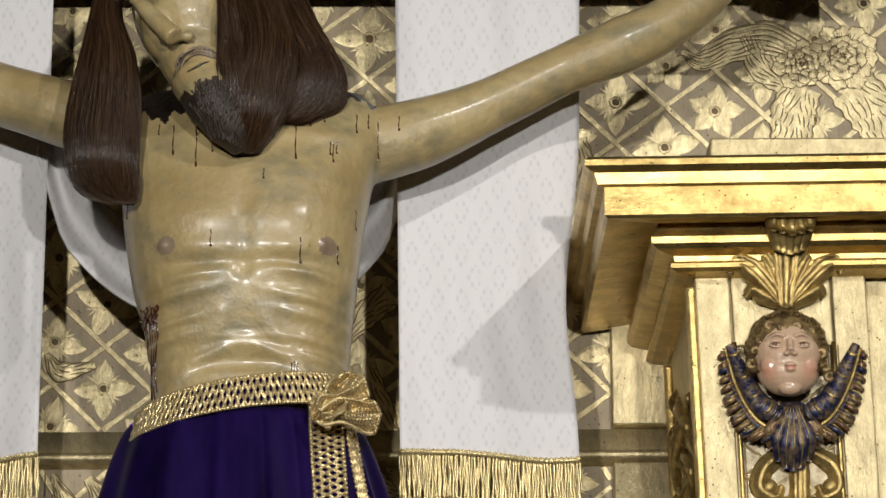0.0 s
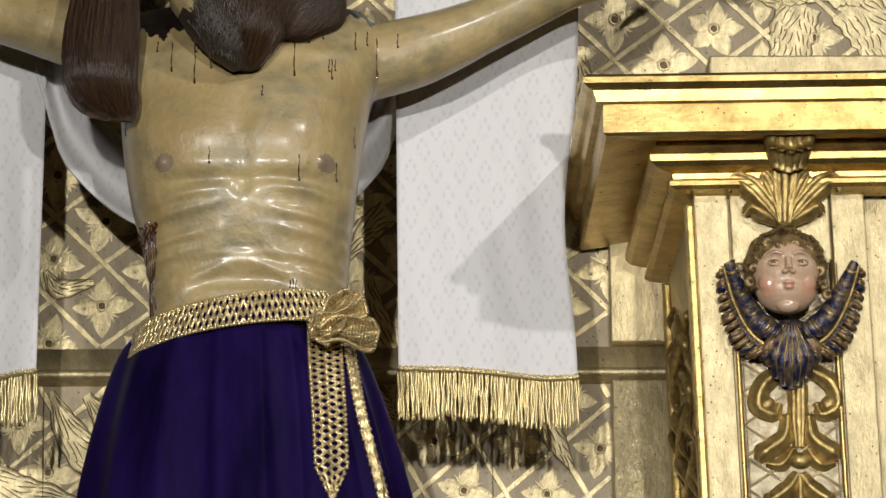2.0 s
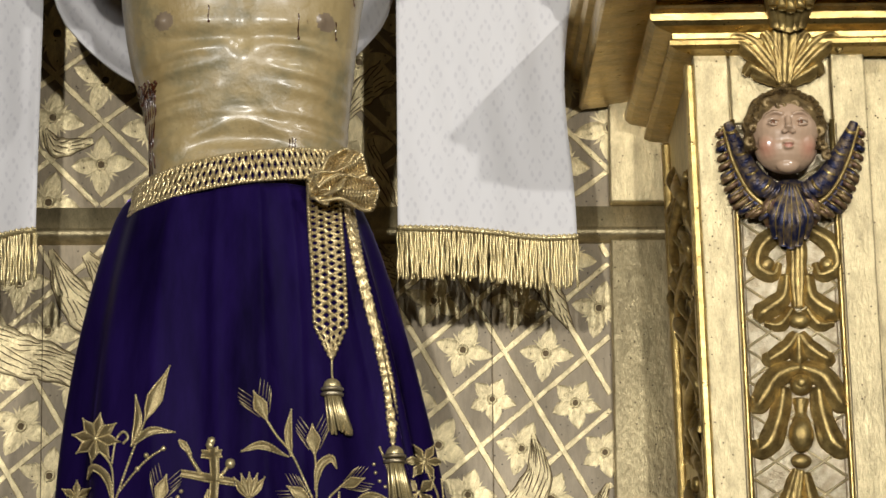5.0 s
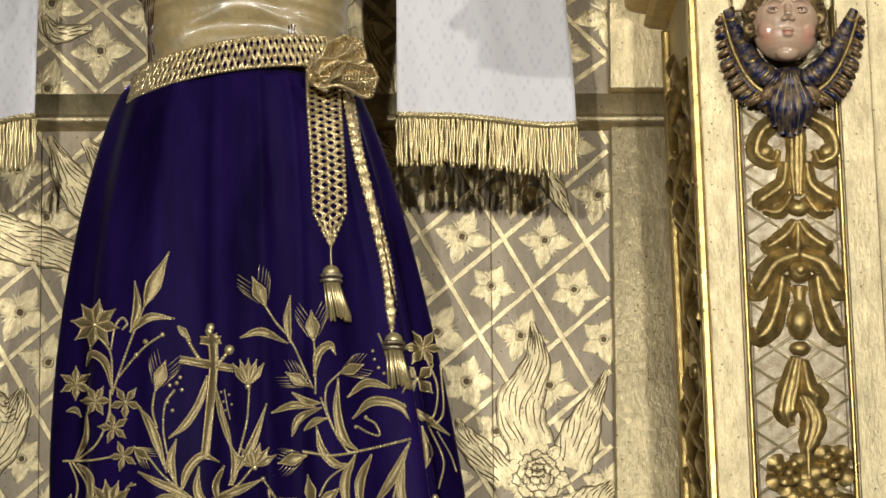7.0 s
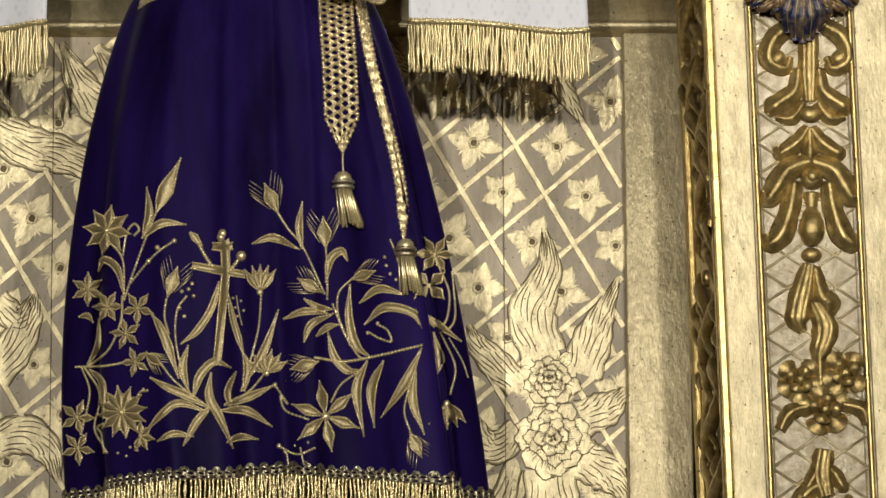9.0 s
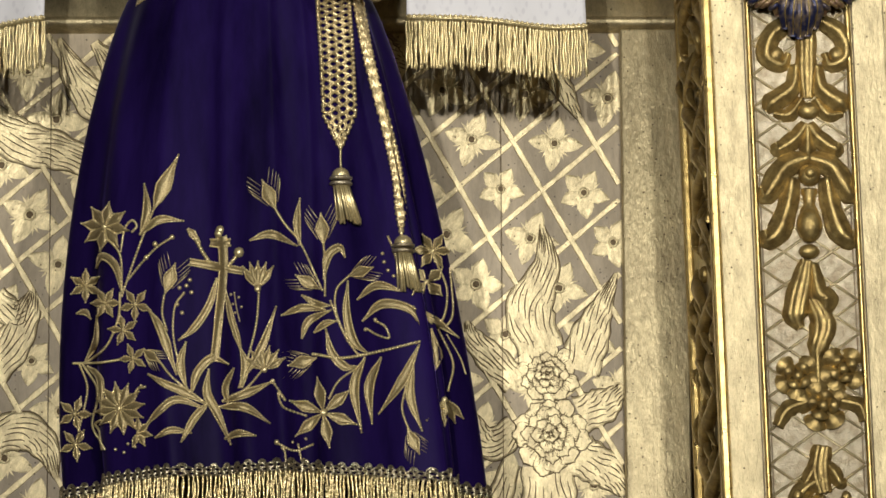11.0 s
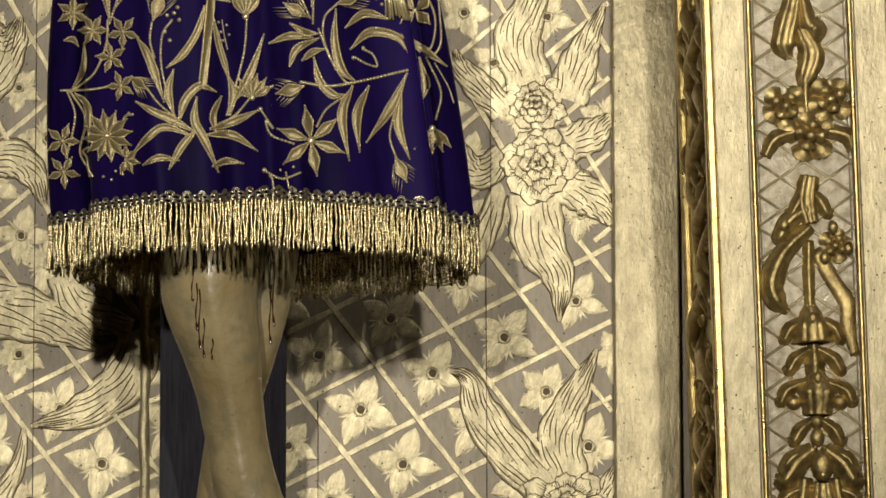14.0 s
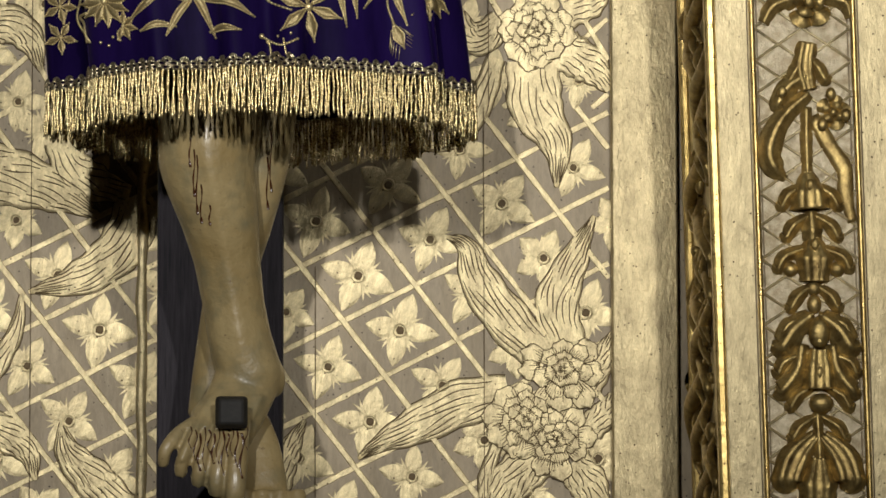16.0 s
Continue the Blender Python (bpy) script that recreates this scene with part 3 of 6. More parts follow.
def lattice(origin, u, v, x0, x1, z0, z1, tilt, blank=()):
    """Crossing gilt bars clipped to a field, with a flower in each mesh of the net."""
    o, u, v = Vector(origin), Vector(u), Vector(v)
    def clip(p, d):
        lo, hi = -99.0, 99.0
        for k, (m, n) in enumerate(((x0, x1), (z0, z1))):
            if abs(d[k]) < 1e-9:
                continue
            a, b = sorted(((m - p[k]) / d[k], (n - p[k]) / d[k]))
            lo, hi = max(lo, a), min(hi, b)
        return (p + d * lo, p + d * hi) if hi > lo + 0.1 else None
    for first, second in ((u, v), (v, u)):
        for k in range(-16, 17):
            seg = clip(o + first * k, second)
            if seg:
                bm = bmesh.new()
                bar(bm, seg[0], seg[1], 0.0098, 0.0012 if first is u else 0.0021)
                part("lattice_bar", bm, GOLD_PALE, back, smooth=False)
    rnd = random.Random(3)
    for i in range(-16, 17):
        for j in range(-16, 17):
            c = o + u * (i + 0.5) + v * (j + 0.5)
            if not (x0 - 0.01 < c.x < x1 + 0.01 and z0 - 0.01 < c.y < z1 + 0.01):
                continue
            if any((c.x - bx) ** 2 + (c.y - bz) ** 2 < br * br for bx, bz, br in blank):
                continue
            fl = new("flower", rnd.choice(FLOWERS))
            fl.parent = back
            s = rnd.uniform(0.9, 1.08) * min(1.0, u.length / 0.098)
            fl.matrix_basis = pose(c.x, 0.0, c.y, 0, tilt + rnd.uniform(-14, 14), 0) @ Matrix.Diagonal((s, 1, s, 1))


lattice(low(614, 571), (0.0600, -0.0785), (0.1030, 0.0520), -0.90, 0.240, 1.62, 2.33, 20)
lattice(mid(845, 592), (0.0420, -0.0735), (0.0790, 0.0675), -0.90, 0.240, 2.33, 3.035, 15)
lattice(top(1183, 193), (0.0720, -0.0720), (0.0770, 0.0570), -0.90, 0.90, 3.095, 3.80, 5)


def flame(sheet, spine, widths, lines=5, wave=0.05, lift=0.0022, name="leaf"):
    """A long flame-shaped leaf in low relief, its engraved veins' shade drawn as dark raised lines; widths are
    half-widths in sheet units.
    """
    p = smooth_line([(*sheet(a, b), 0) for a, b in spine], 26)
    bm = bmesh.new()
    lines = round(lines * 1.4)
    cols = lines * 3
    rows = []
    for k, c in enumerate(p):
        s = k / 26 * (len(widths) - 1)
        i = min(int(s), len(widths) - 2)
        w = (widths[i] + (widths[i + 1] - widths[i]) * (s - i)) * 0.00083
        d = (p[min(k + 1, 26)] - p[max(k - 1, 0)]).normalized()
        n = Vector((-d.y, d.x, 0))
        row = []
        for j in range(cols + 1):
            q = 2 * j / cols - 1
            w2 = w * (1 + wave * math.sin(k * 1.15 + (2 if q > 0 else 0)))
            sway = 0.05 * w * math.sin(k * 0.4 + j * 0.5)
            c2 = c + n * (q * w2 + sway * (1 - abs(q)))
            h = lift * (1 - q * q) ** 0.4 + (0.0 if j % 3 == 0 else 0.0007)
            row.append(bm.verts.new((c2.x, -0.0005 - h, c2.y)))
        rows.append(row)
    for k in range(26):
        for j in range(cols):
            f = bm.faces.new((rows[k][j], rows[k][j + 1], rows[k + 1][j + 1], rows[k + 1][j]))
            f.material_index = 0
    # shade of the engraved lines between the strands, as thin dark tubes
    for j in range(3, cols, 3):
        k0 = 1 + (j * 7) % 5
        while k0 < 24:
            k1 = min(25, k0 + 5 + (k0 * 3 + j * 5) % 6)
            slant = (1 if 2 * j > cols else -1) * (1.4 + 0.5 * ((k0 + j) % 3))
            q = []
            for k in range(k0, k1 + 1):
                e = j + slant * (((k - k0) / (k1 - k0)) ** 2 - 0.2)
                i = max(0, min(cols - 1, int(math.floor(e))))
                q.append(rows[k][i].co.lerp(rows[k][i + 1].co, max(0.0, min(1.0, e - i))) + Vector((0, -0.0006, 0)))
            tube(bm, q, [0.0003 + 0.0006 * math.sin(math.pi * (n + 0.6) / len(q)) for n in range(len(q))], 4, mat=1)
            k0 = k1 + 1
    # dark outline for the shade along both edges
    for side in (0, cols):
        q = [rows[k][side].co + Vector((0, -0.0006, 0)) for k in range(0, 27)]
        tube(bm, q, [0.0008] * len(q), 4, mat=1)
    return part(name, bm, (GOLD_PALE, GROOVE_DARK), back)


def peony(sheet, a, b, r, seed=0, over=0.0, first=-90.0, count=5, sweep=270.0):
    """A full blossom of overlapping rounded petals in rings, low, with the shade of its engraving drawn as dark lines;
    r is its bud's radius in sheet units, first the side it opens to.
    """
    cx, cz = sheet(a, b)
    r *= 0.00083
    rnd = random.Random(seed)
    bm = bmesh.new()
    rank = 0
    rings = ((count + 2, 0.80, 1.85, max(sweep, 280.0), 0.55), (count + 2, 0.52, 1.28, 360.0, 0.42), (6, 0.20, 0.88, 360.0, 0.36), (4, -0.05, 0.52, 360.0, 0.30))
    for n, base, tip, round_, half in rings:
        turn0 = rnd.uniform(0, 60)
        for k in sorted(range(n), key=lambda k: -abs(k - (n - 1) / 2)):
            rank += 1
            t = math.radians(first + (k - (n - 1) / 2) * round_ / n + rnd.uniform(-8, 8) + (turn0 if round_ > 350 else 0))
            ct, st = math.cos(t), math.sin(t)
            s1, wide = r * tip * rnd.uniform(0.86, 1.10), r * half * rnd.uniform(0.9, 1.25)
            s0 = r * base
            lobes, ph = rnd.choice((2, 3)), rnd.uniform(0, 6)
            def f(u, v):
                q = 2 * u - 1
                w = wide * (0.55 + 0.65 * v) * (1 - 0.96 * v ** 3.5) ** 0.5
                s = s0 + (s1 - s0) * v - 0.10 * r * q * q * v + 0.03 * r * v * math.sin(lobes * 2.2 * q + ph)
                h = over + 0.0005 + 0.00011 * rank + 0.0010 * (1 - q * q) * math.sin(math.pi * min(1.0, 0.2 + 0.7 * v))
                return (cx + s * ct - q * w * st, -h, cz + s * st + q * w * ct)
            rows = grid(bm, 8, 7, f)
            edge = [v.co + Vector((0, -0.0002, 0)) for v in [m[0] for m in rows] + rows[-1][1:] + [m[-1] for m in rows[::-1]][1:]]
            # dark outline and base hatching in place of shade in cut lines
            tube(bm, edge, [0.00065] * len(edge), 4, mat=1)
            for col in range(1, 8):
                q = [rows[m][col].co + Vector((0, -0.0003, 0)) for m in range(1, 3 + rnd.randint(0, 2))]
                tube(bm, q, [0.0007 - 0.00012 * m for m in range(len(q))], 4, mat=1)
    return part("peony", bm, (GOLD_PALE, GROOVE_DARK), back)


# lower right: two peony sprays with long flames
peony(low, 994, 655, 41, 1, 0.003); peony(low, 930, 743, 40, 2, 0.0035, -150, 5, 280); peony(low, 980, 778, 38, 3, 0.004, -75, 5, 240)
flame(low, [(965, 640), (900, 570), (850, 500), (828, 440), (795, 422)], [34, 40, 34, 18, 3], 6)
flame(low, [(1000, 610), (985, 540), (1015, 460), (1050, 385)], [34, 40, 26, 3], 6)
flame(low, [(900, 700), (820, 715), (740, 755), (680, 785), (640, 812)], [34, 42, 34, 16, 3], 6)
flame(low, [(1030, 690), (1060, 640), (1082, 590)], [30, 26, 4], 4)
flame(low, [(1040, 760), (1070, 730), (1084, 700)], [26, 24, 10], 4)
flame(low, [(1010, 820), (1040, 860), (1070, 920)], [34, 34, 10], 5)
flame(low, [(950, 810), (900, 860), (870, 930)], [40, 38, 12], 6)
flame(low, [(880, 790), (860, 850), (855, 930)], [10, 14, 4], 2)
peony(low, 945, -55, 30, 5, 0.001, -90, 9, 360); peony(low, 950, 55, 38, 6, 0.003, -90, 9, 360)
flame(low, [(935, -95), (915, -170), (945, -250), (938, -325)], [40, 44, 24, 3], 6)
flame(low, [(1000, -60), (1020, -120), (1040, -170), (1068, -235)], [36, 36, 22, 3], 5)
flame(low, [(890, -40), (850, -80), (815, -120), (805, -150)], [26, 28, 18, 3], 5)
flame(low, [(890, 40), (855, 70), (830, 60), (812, 20)], [24, 30, 26, 10], 5)
flame(low, [(1000, 20), (1045, 0), (1078, -30)], [34, 32, 8], 5)
flame(low, [(1000, 90), (1045, 120), (1080, 160)], [38, 34, 10], 5)
flame(low, [(945, 110), (950, 190), (985, 260), (985, 335)], [46, 48, 28, 3], 6)
flame(low, [(880, 105), (862, 160), (842, 215), (800, 255), (730, 268)], [16, 22, 18, 14, 2], 3)
# lower left: leaves and scrolls
flame(low, [(-40, 300), (40, 318), (120, 345), (190, 385)], [50, 52, 36, 6], 6)
flame(low, [(-30, 60), (30, 45), (70, 75), (90, 130)], [30, 36, 26, 4], 5)
flame(low, [(262, 360), (230, 440), (160, 495), (70, 520)], [40, 42, 32, 3], 6)
flame(low, [(120, 250), (145, 300), (190, 330), (245, 345)], [26, 34, 32, 14], 4)
flame(low, [(128, 748), (140, 800), (185, 850), (235, 900)], [3, 24, 36, 30], 5)
flame(low, [(-30, 750), (30, 770), (70, 800), (84, 850)], [34, 34, 22, 4], 5)
flame(low, [(60, 520), (48, 590), (15, 650), (-20, 700)], [4, 14, 20, 16], 3)
flame(low, [(500, 860), (520, 800), (548, 745)], [24, 22, 3], 4)
flame(low, [(-30, -60), (10, -110), (40, -170), (46, -210)], [34, 34, 20, 3], 5)
# middle left, beside and under the cloth
flame(mid, [(-40, 385), (30, 425), (90, 440), (160, 470)], [36, 40, 34, 20], 6)
flame(mid, [(88, 238), (115, 300), (150, 350), (200, 390)], [4, 26, 34, 26], 5)
flame(mid, [(150, 245), (185, 290), (215, 330)], [8, 24, 20], 4)
flame(mid, [(640, 240), (670, 280), (700, 300)], [26, 30, 20], 5)
flame(mid, [(965, 300), (985, 340), (1010, 385)], [22, 18, 4], 3)
flame(mid, [(-20, 700), (20, 730), (45, 690)], [24, 26, 6], 4)
# upper boards
peony(top, 1505, 105, 36, 7, 0.001, -90, 9, 360); peony(top, 1430, 120, 28, 8, 0.002, -90, 8, 360)
flame(top, [(1440, 110), (1370, 75), (1300, 88), (1250, 112), (1215, 95)], [30, 36, 30, 20, 4], 6)
flame(top, [(1430, 160), (1412, 205), (1405, 262)], [36, 42, 36], 6)
flame(top, [(1520, 160), (1560, 210), (1590, 262)], [46, 48, 40], 6)
flame(top, [(1400, 150), (1360, 120), (1330, 60)], [26, 30, 16], 5)
flame(top, [(1020, 250), (1030, 300), (1025, 360)], [20, 26, 20], 4)
flame(top, [(85, 620), (110, 650), (170, 640)], [4, 20, 6], 3)
flame(top, [(640, 640), (660, 720), (690, 800)], [20, 34, 24], 5)
flame(top, [(610, 600), (640, 560), (690, 520)], [10, 24, 24], 4)

# joints between the back boards, and the rough gilt edge beside the cross
for x, z0, z1 in ((low(858, 0)[0], 0.9, 2.33), (low(566, 0)[0], 0.9, 2.1), (mid(868, 0)[0], 2.33, 3.03), (low(74, 0)[0], 0.9, 3.03)):
    part("board_joint", box(bmesh.new(), x - 0.0005, x + 0.0005, -0.0052, 0.0, z0, z1, 0), GROOVE_DARK, back, smooth=False)
bm = bmesh.new()
tube(bm, [(low(266, 0)[0] + 0.0015 * math.sin(k * 2.1), -0.002, 0.9 + 0.05 * k) for k in range(43)], [0.0075 + 0.002 * math.sin(k * 3.3) for k in range(43)], 8)
part("gilt_edge", bm, GOLD_PALE, back, "rough gilded edge strip")


# ---- carving on the pilaster ----
def p_top(a, b):
    return (0.4626 + (a - 1400) * 0.00077 - (b - 400) * 0.0000275, 3.2541 - (b - 400) * 0.000793)


def p_mid(a, b):
    return (0.4518 + (a - 1400) * 0.000763 - (b - 440) * 0.0000187, 3.0996 - b * 0.000774)


def p_low(a, b):
    return (0.4506 + (a - 1400) * 0.00075 - b * 0.0000065, 2.414 - b * 0.000748)


PANEL_Y = -0.488


def stroke(sheet, pts, widths, name="carved_leaf", y=PANEL_Y, ribs=2, deep=0.75, mirror=None, mat=None):
    """A carved leaf or stem: a ribbed rounded ridge along pts, half-widths in sheet units; mirror: a line to repeat it across."""
    for side in ((1, -1) if mirror is not None else (1,)):
        flip = (lambda a: a) if side == 1 else (lambda a: 2 * mirror - a)
        line = smooth_line([(*sheet(flip(a), b), 0) for a, b in pts], 18)
        bm = bmesh.new()
        rows = []
        m = 12
        for k, c in enumerate(line):
            s = k / 18 * (len(widths) - 1)
            i = min(int(s), len(widths) - 2)
            w = (widths[i] + (widths[i + 1] - widths[i]) * (s - i)) * 0.00077 * (1.28 if sheet is p_low else 1.3)
            d = (line[min(k + 1, 18)] - line[max(k - 1, 0)]).normalized()
            n = Vector((-d.y, d.x, 0))
            row = []
            for j in range(m + 1):
                t = math.pi * j / m
                q = math.cos(t)
                h = math.sin(t) ** 0.7 * deep * w * (1 + 0.26 * math.cos(ribs * 2 * t)) + 0.0022 * math.sin(t)
                edge = 1 + 0.13 * (abs(math.sin(k * 0.6)) - 0.6) * abs(q)
                row.append(bm.verts.new((c.x + n.x * q * w * edge, y - h, c.y + n.y * q * w * edge)))
            rows.append(row)
        for a, b in zip(rows, rows[1:]):
            for j in range(m):
                bm.faces.new((a[j], a[j + 1], b[j + 1], b[j]))
        bm.faces.new(rows[0]); bm.faces.new(rows[-1][::-1])
        part(name, bm, mat or GOLD_CARVED, pil)


def knob(sheet, a, b, r, sx=1.0, sz=1.0, name="carved_bud", y=PANEL_Y, turn=0.0, mirror=None):
    for aa in ((a, 2 * mirror - a) if mirror is not None else (a,)):
        x, z = sheet(aa, b)
        bm = bmesh.new()
        ball(bm, (x, y - r * 0.0003, z), r * 0.00077, (sx, 0.8, sz), turn, 14)
        part(name, bm, GOLD_CARVED, pil)


def rosette(sheet, a, b, r, seed=0):
    """A carved rose: cupped petals round a bud."""
    x, z = sheet(a, b)
    r *= 0.00077
    rnd = random.Random(seed)
    bm = bmesh.new()
    ball(bm, (x, PANEL_Y - r * 0.36, z), 0.26 * r, (1, 0.9, 1), 0, 14)
    rose = part("carved_rose", bm, GOLD_CARVED, pil)
    for n, inner, outer, base, lip in ((5, 0.1, 1.05, 0.10, 0.34), (4, 0.05, 0.62, 0.30, 0.56)):
        for k in range(n):
            t = 2 * math.pi * k / n + rnd.uniform(-0.25, 0.25) + seed
            half = 1.15 * math.pi / n
            def f(u, v):
                q = 2 * u - 1
                rad = r * (inner + (outer - inner) * v * (1 - 0.25 * q * q))
                ang = t + q * half * (0.6 + 0.4 * v)
                return (x + rad * math.cos(ang), PANEL_Y - r * (base + (lip - base) * math.sin(v * 2.3) - 0.26 * q * q), z + rad * math.sin(ang))
            bm = bmesh.new()
            grid(bm, 8, 6, f)
            part("petal", bm, GOLD_CARVED, rose)


# cross-hatched ground of the recessed panel
SILVER = gilt("worn_silver_gilt_ground", (0.62, 0.54, 0.38), (0.30, 0.235, 0.14), 0.30, 0.75, 0.47, 80.0, bump=0.35, pits=False)
part("panel_ground", leaning(box(bmesh.new(), 0.385, 0.514, -0.4905, -0.47, 0.9, 3.085, 0)), SILVER, pil, "worn silvery gilt cross-hatched ground", False)
for k in range(33):
    for s in (-1, 1):
        z = 3.08 - 0.044 * k
        x0, x1 = (0.387, 0.512)
        bm = bmesh.new()
        za, zb = (z, z - 0.085) if s > 0 else (z - 0.085, z)
        tube(bm, [(px(x0 + (x1 - x0) * q, za + (zb - za) * q), -0.4906, za + (zb - za) * q) for q in (0, 0.5, 1)], [0.0021] * 3, 5)
        part("hatching_bar", bm, GOLD_PALE, pil)

# capital: a spread acanthus leaf that curls over the mouldings
CAP = "acanthus_leaf"
stroke(p_top, [(1388, 552), (1388, 490), (1388, 430)], [12, 20, 24], CAP, -0.512, 4, 1.0)
stroke(p_top, [(1384, 548), (1354, 510), (1324, 480), (1300, 470), (1288, 492)], [7, 15, 17, 12, 4], CAP, -0.512, 3, 1.0, 1388)
stroke(p_top, [(1384, 550), (1352, 532), (1330, 520), (1318, 532)], [5, 12, 11, 4], CAP, -0.510, 2, 0.9, 1388)
stroke(p_top, [(1386, 545), (1366, 490), (1348, 462), (1334, 470)], [7, 14, 12, 4], CAP, -0.514, 3, 1.1, 1388)
bm = bmesh.new()
for k in range(-2, 3):
    x, z = p_top(1390 + 16 * k, 420 - 4 * abs(k))
    tube(bm, [(x * 0.6 + 0.4 * p_top(1390, 470)[0], -0.545, z - 0.035), (x, -0.566, z - 0.006), (x, -0.578, z - 0.002), (x, -0.584, z - 0.020)], [0.010, 0.010, 0.010, 0.006], 10, 12)
part("curled_tip", bm, GOLD_CARVED, pil)

# ---- the winged cherub head ----
def rosy_skin():
    """Varnished rosy paint with two blushed cheeks."""
    m, nt, b = node_material("rosy_varnished_paint")
    col = mixed(nt, ramp(nt, grain(nt, 40, 6, 0.6), [(0.3, (0, 0, 0)), (0.7, (1, 1, 1))]), (0.47, 0.315, 0.205), (0.54, 0.375, 0.255))
    co = nt.nodes.new("ShaderNodeTexCoord")
    for side in (-1, 1):
        d = nt.nodes.new("ShaderNodeVectorMath")
        d.operation = "DISTANCE"
        nt.links.new(co.outputs["Object"], d.inputs[0])
        d.inputs[1].default_value = (0.4455 + side * 0.030, -0.575, 3.030)
        col = mixed(nt, ramp(nt, d.outputs["Value"], [(0.002, (0.55, 0.55, 0.55)), (0.020, (0, 0, 0))]), col, (0.56, 0.20, 0.13))
    nt.links.new(col, b.inputs["Base Color"])
    b.inputs["Roughness"].default_value = 0.36
    b.inputs["Coat Weight"].default_value, b.inputs["Coat Roughness"].default_value = 0.5, 0.16
    relief(nt, b, grain(nt, 160, 6, 0.6), 0.08, 0.003)
    return m


CHERUB_SKIN = rosy_skin()
ROSY = plain("rose_paint", (0.52, 0.24, 0.17), (0.56, 0.28, 0.20), 0.32, 40.0, bump=0.02, coat=0.5)
CURLS = gilt("dull_gilded_brown_curls", (0.40, 0.28, 0.12), (0.09, 0.055, 0.025), 0.38, 0.45, 0.45, 70.0, bump=0.3, pits=False)
WING = gilt("worn_blue_and_gold_feathers", (0.020, 0.024, 0.070), (0.40, 0.28, 0.12), 0.32, 0.45, 0.36, 90.0, bump=0.2, pits=False)
WING_RED = gilt("worn_crimson_and_gold_feathers", (0.105, 0.045, 0.040), (0.40, 0.28, 0.12), 0.34, 0.45, 0.42, 90.0, bump=0.2, pits=False)
EYE_WHITE = plain("painted_eye_white", (0.50, 0.42, 0.33), (0.56, 0.48, 0.38), 0.2, 60.0, bump=0.0, coat=0.5)
EYE_BROWN = plain("painted_brown_iris", (0.14, 0.055, 0.02), (0.19, 0.08, 0.03), 0.2, 60.0, bump=0.0, coat=0.5)


CHERUB_PAINTS = (CHERUB_SKIN, ROSY, CURLS, WING, WING_RED, GOLD_CARVED, EYE_WHITE, EYE_BROWN)


def winged(a, b, y):
    """Sheet of the cherub, in units of about 0.77 mm, at a depth y."""
    return Vector((0.4456 + (a - 1393) * 0.000763 - (b - 640) * 0.0000277 + 0.11 * (y + 0.545), y, 3.0504 - (b - 640) * 0.000787 + 0.298 * (y + 0.545)))


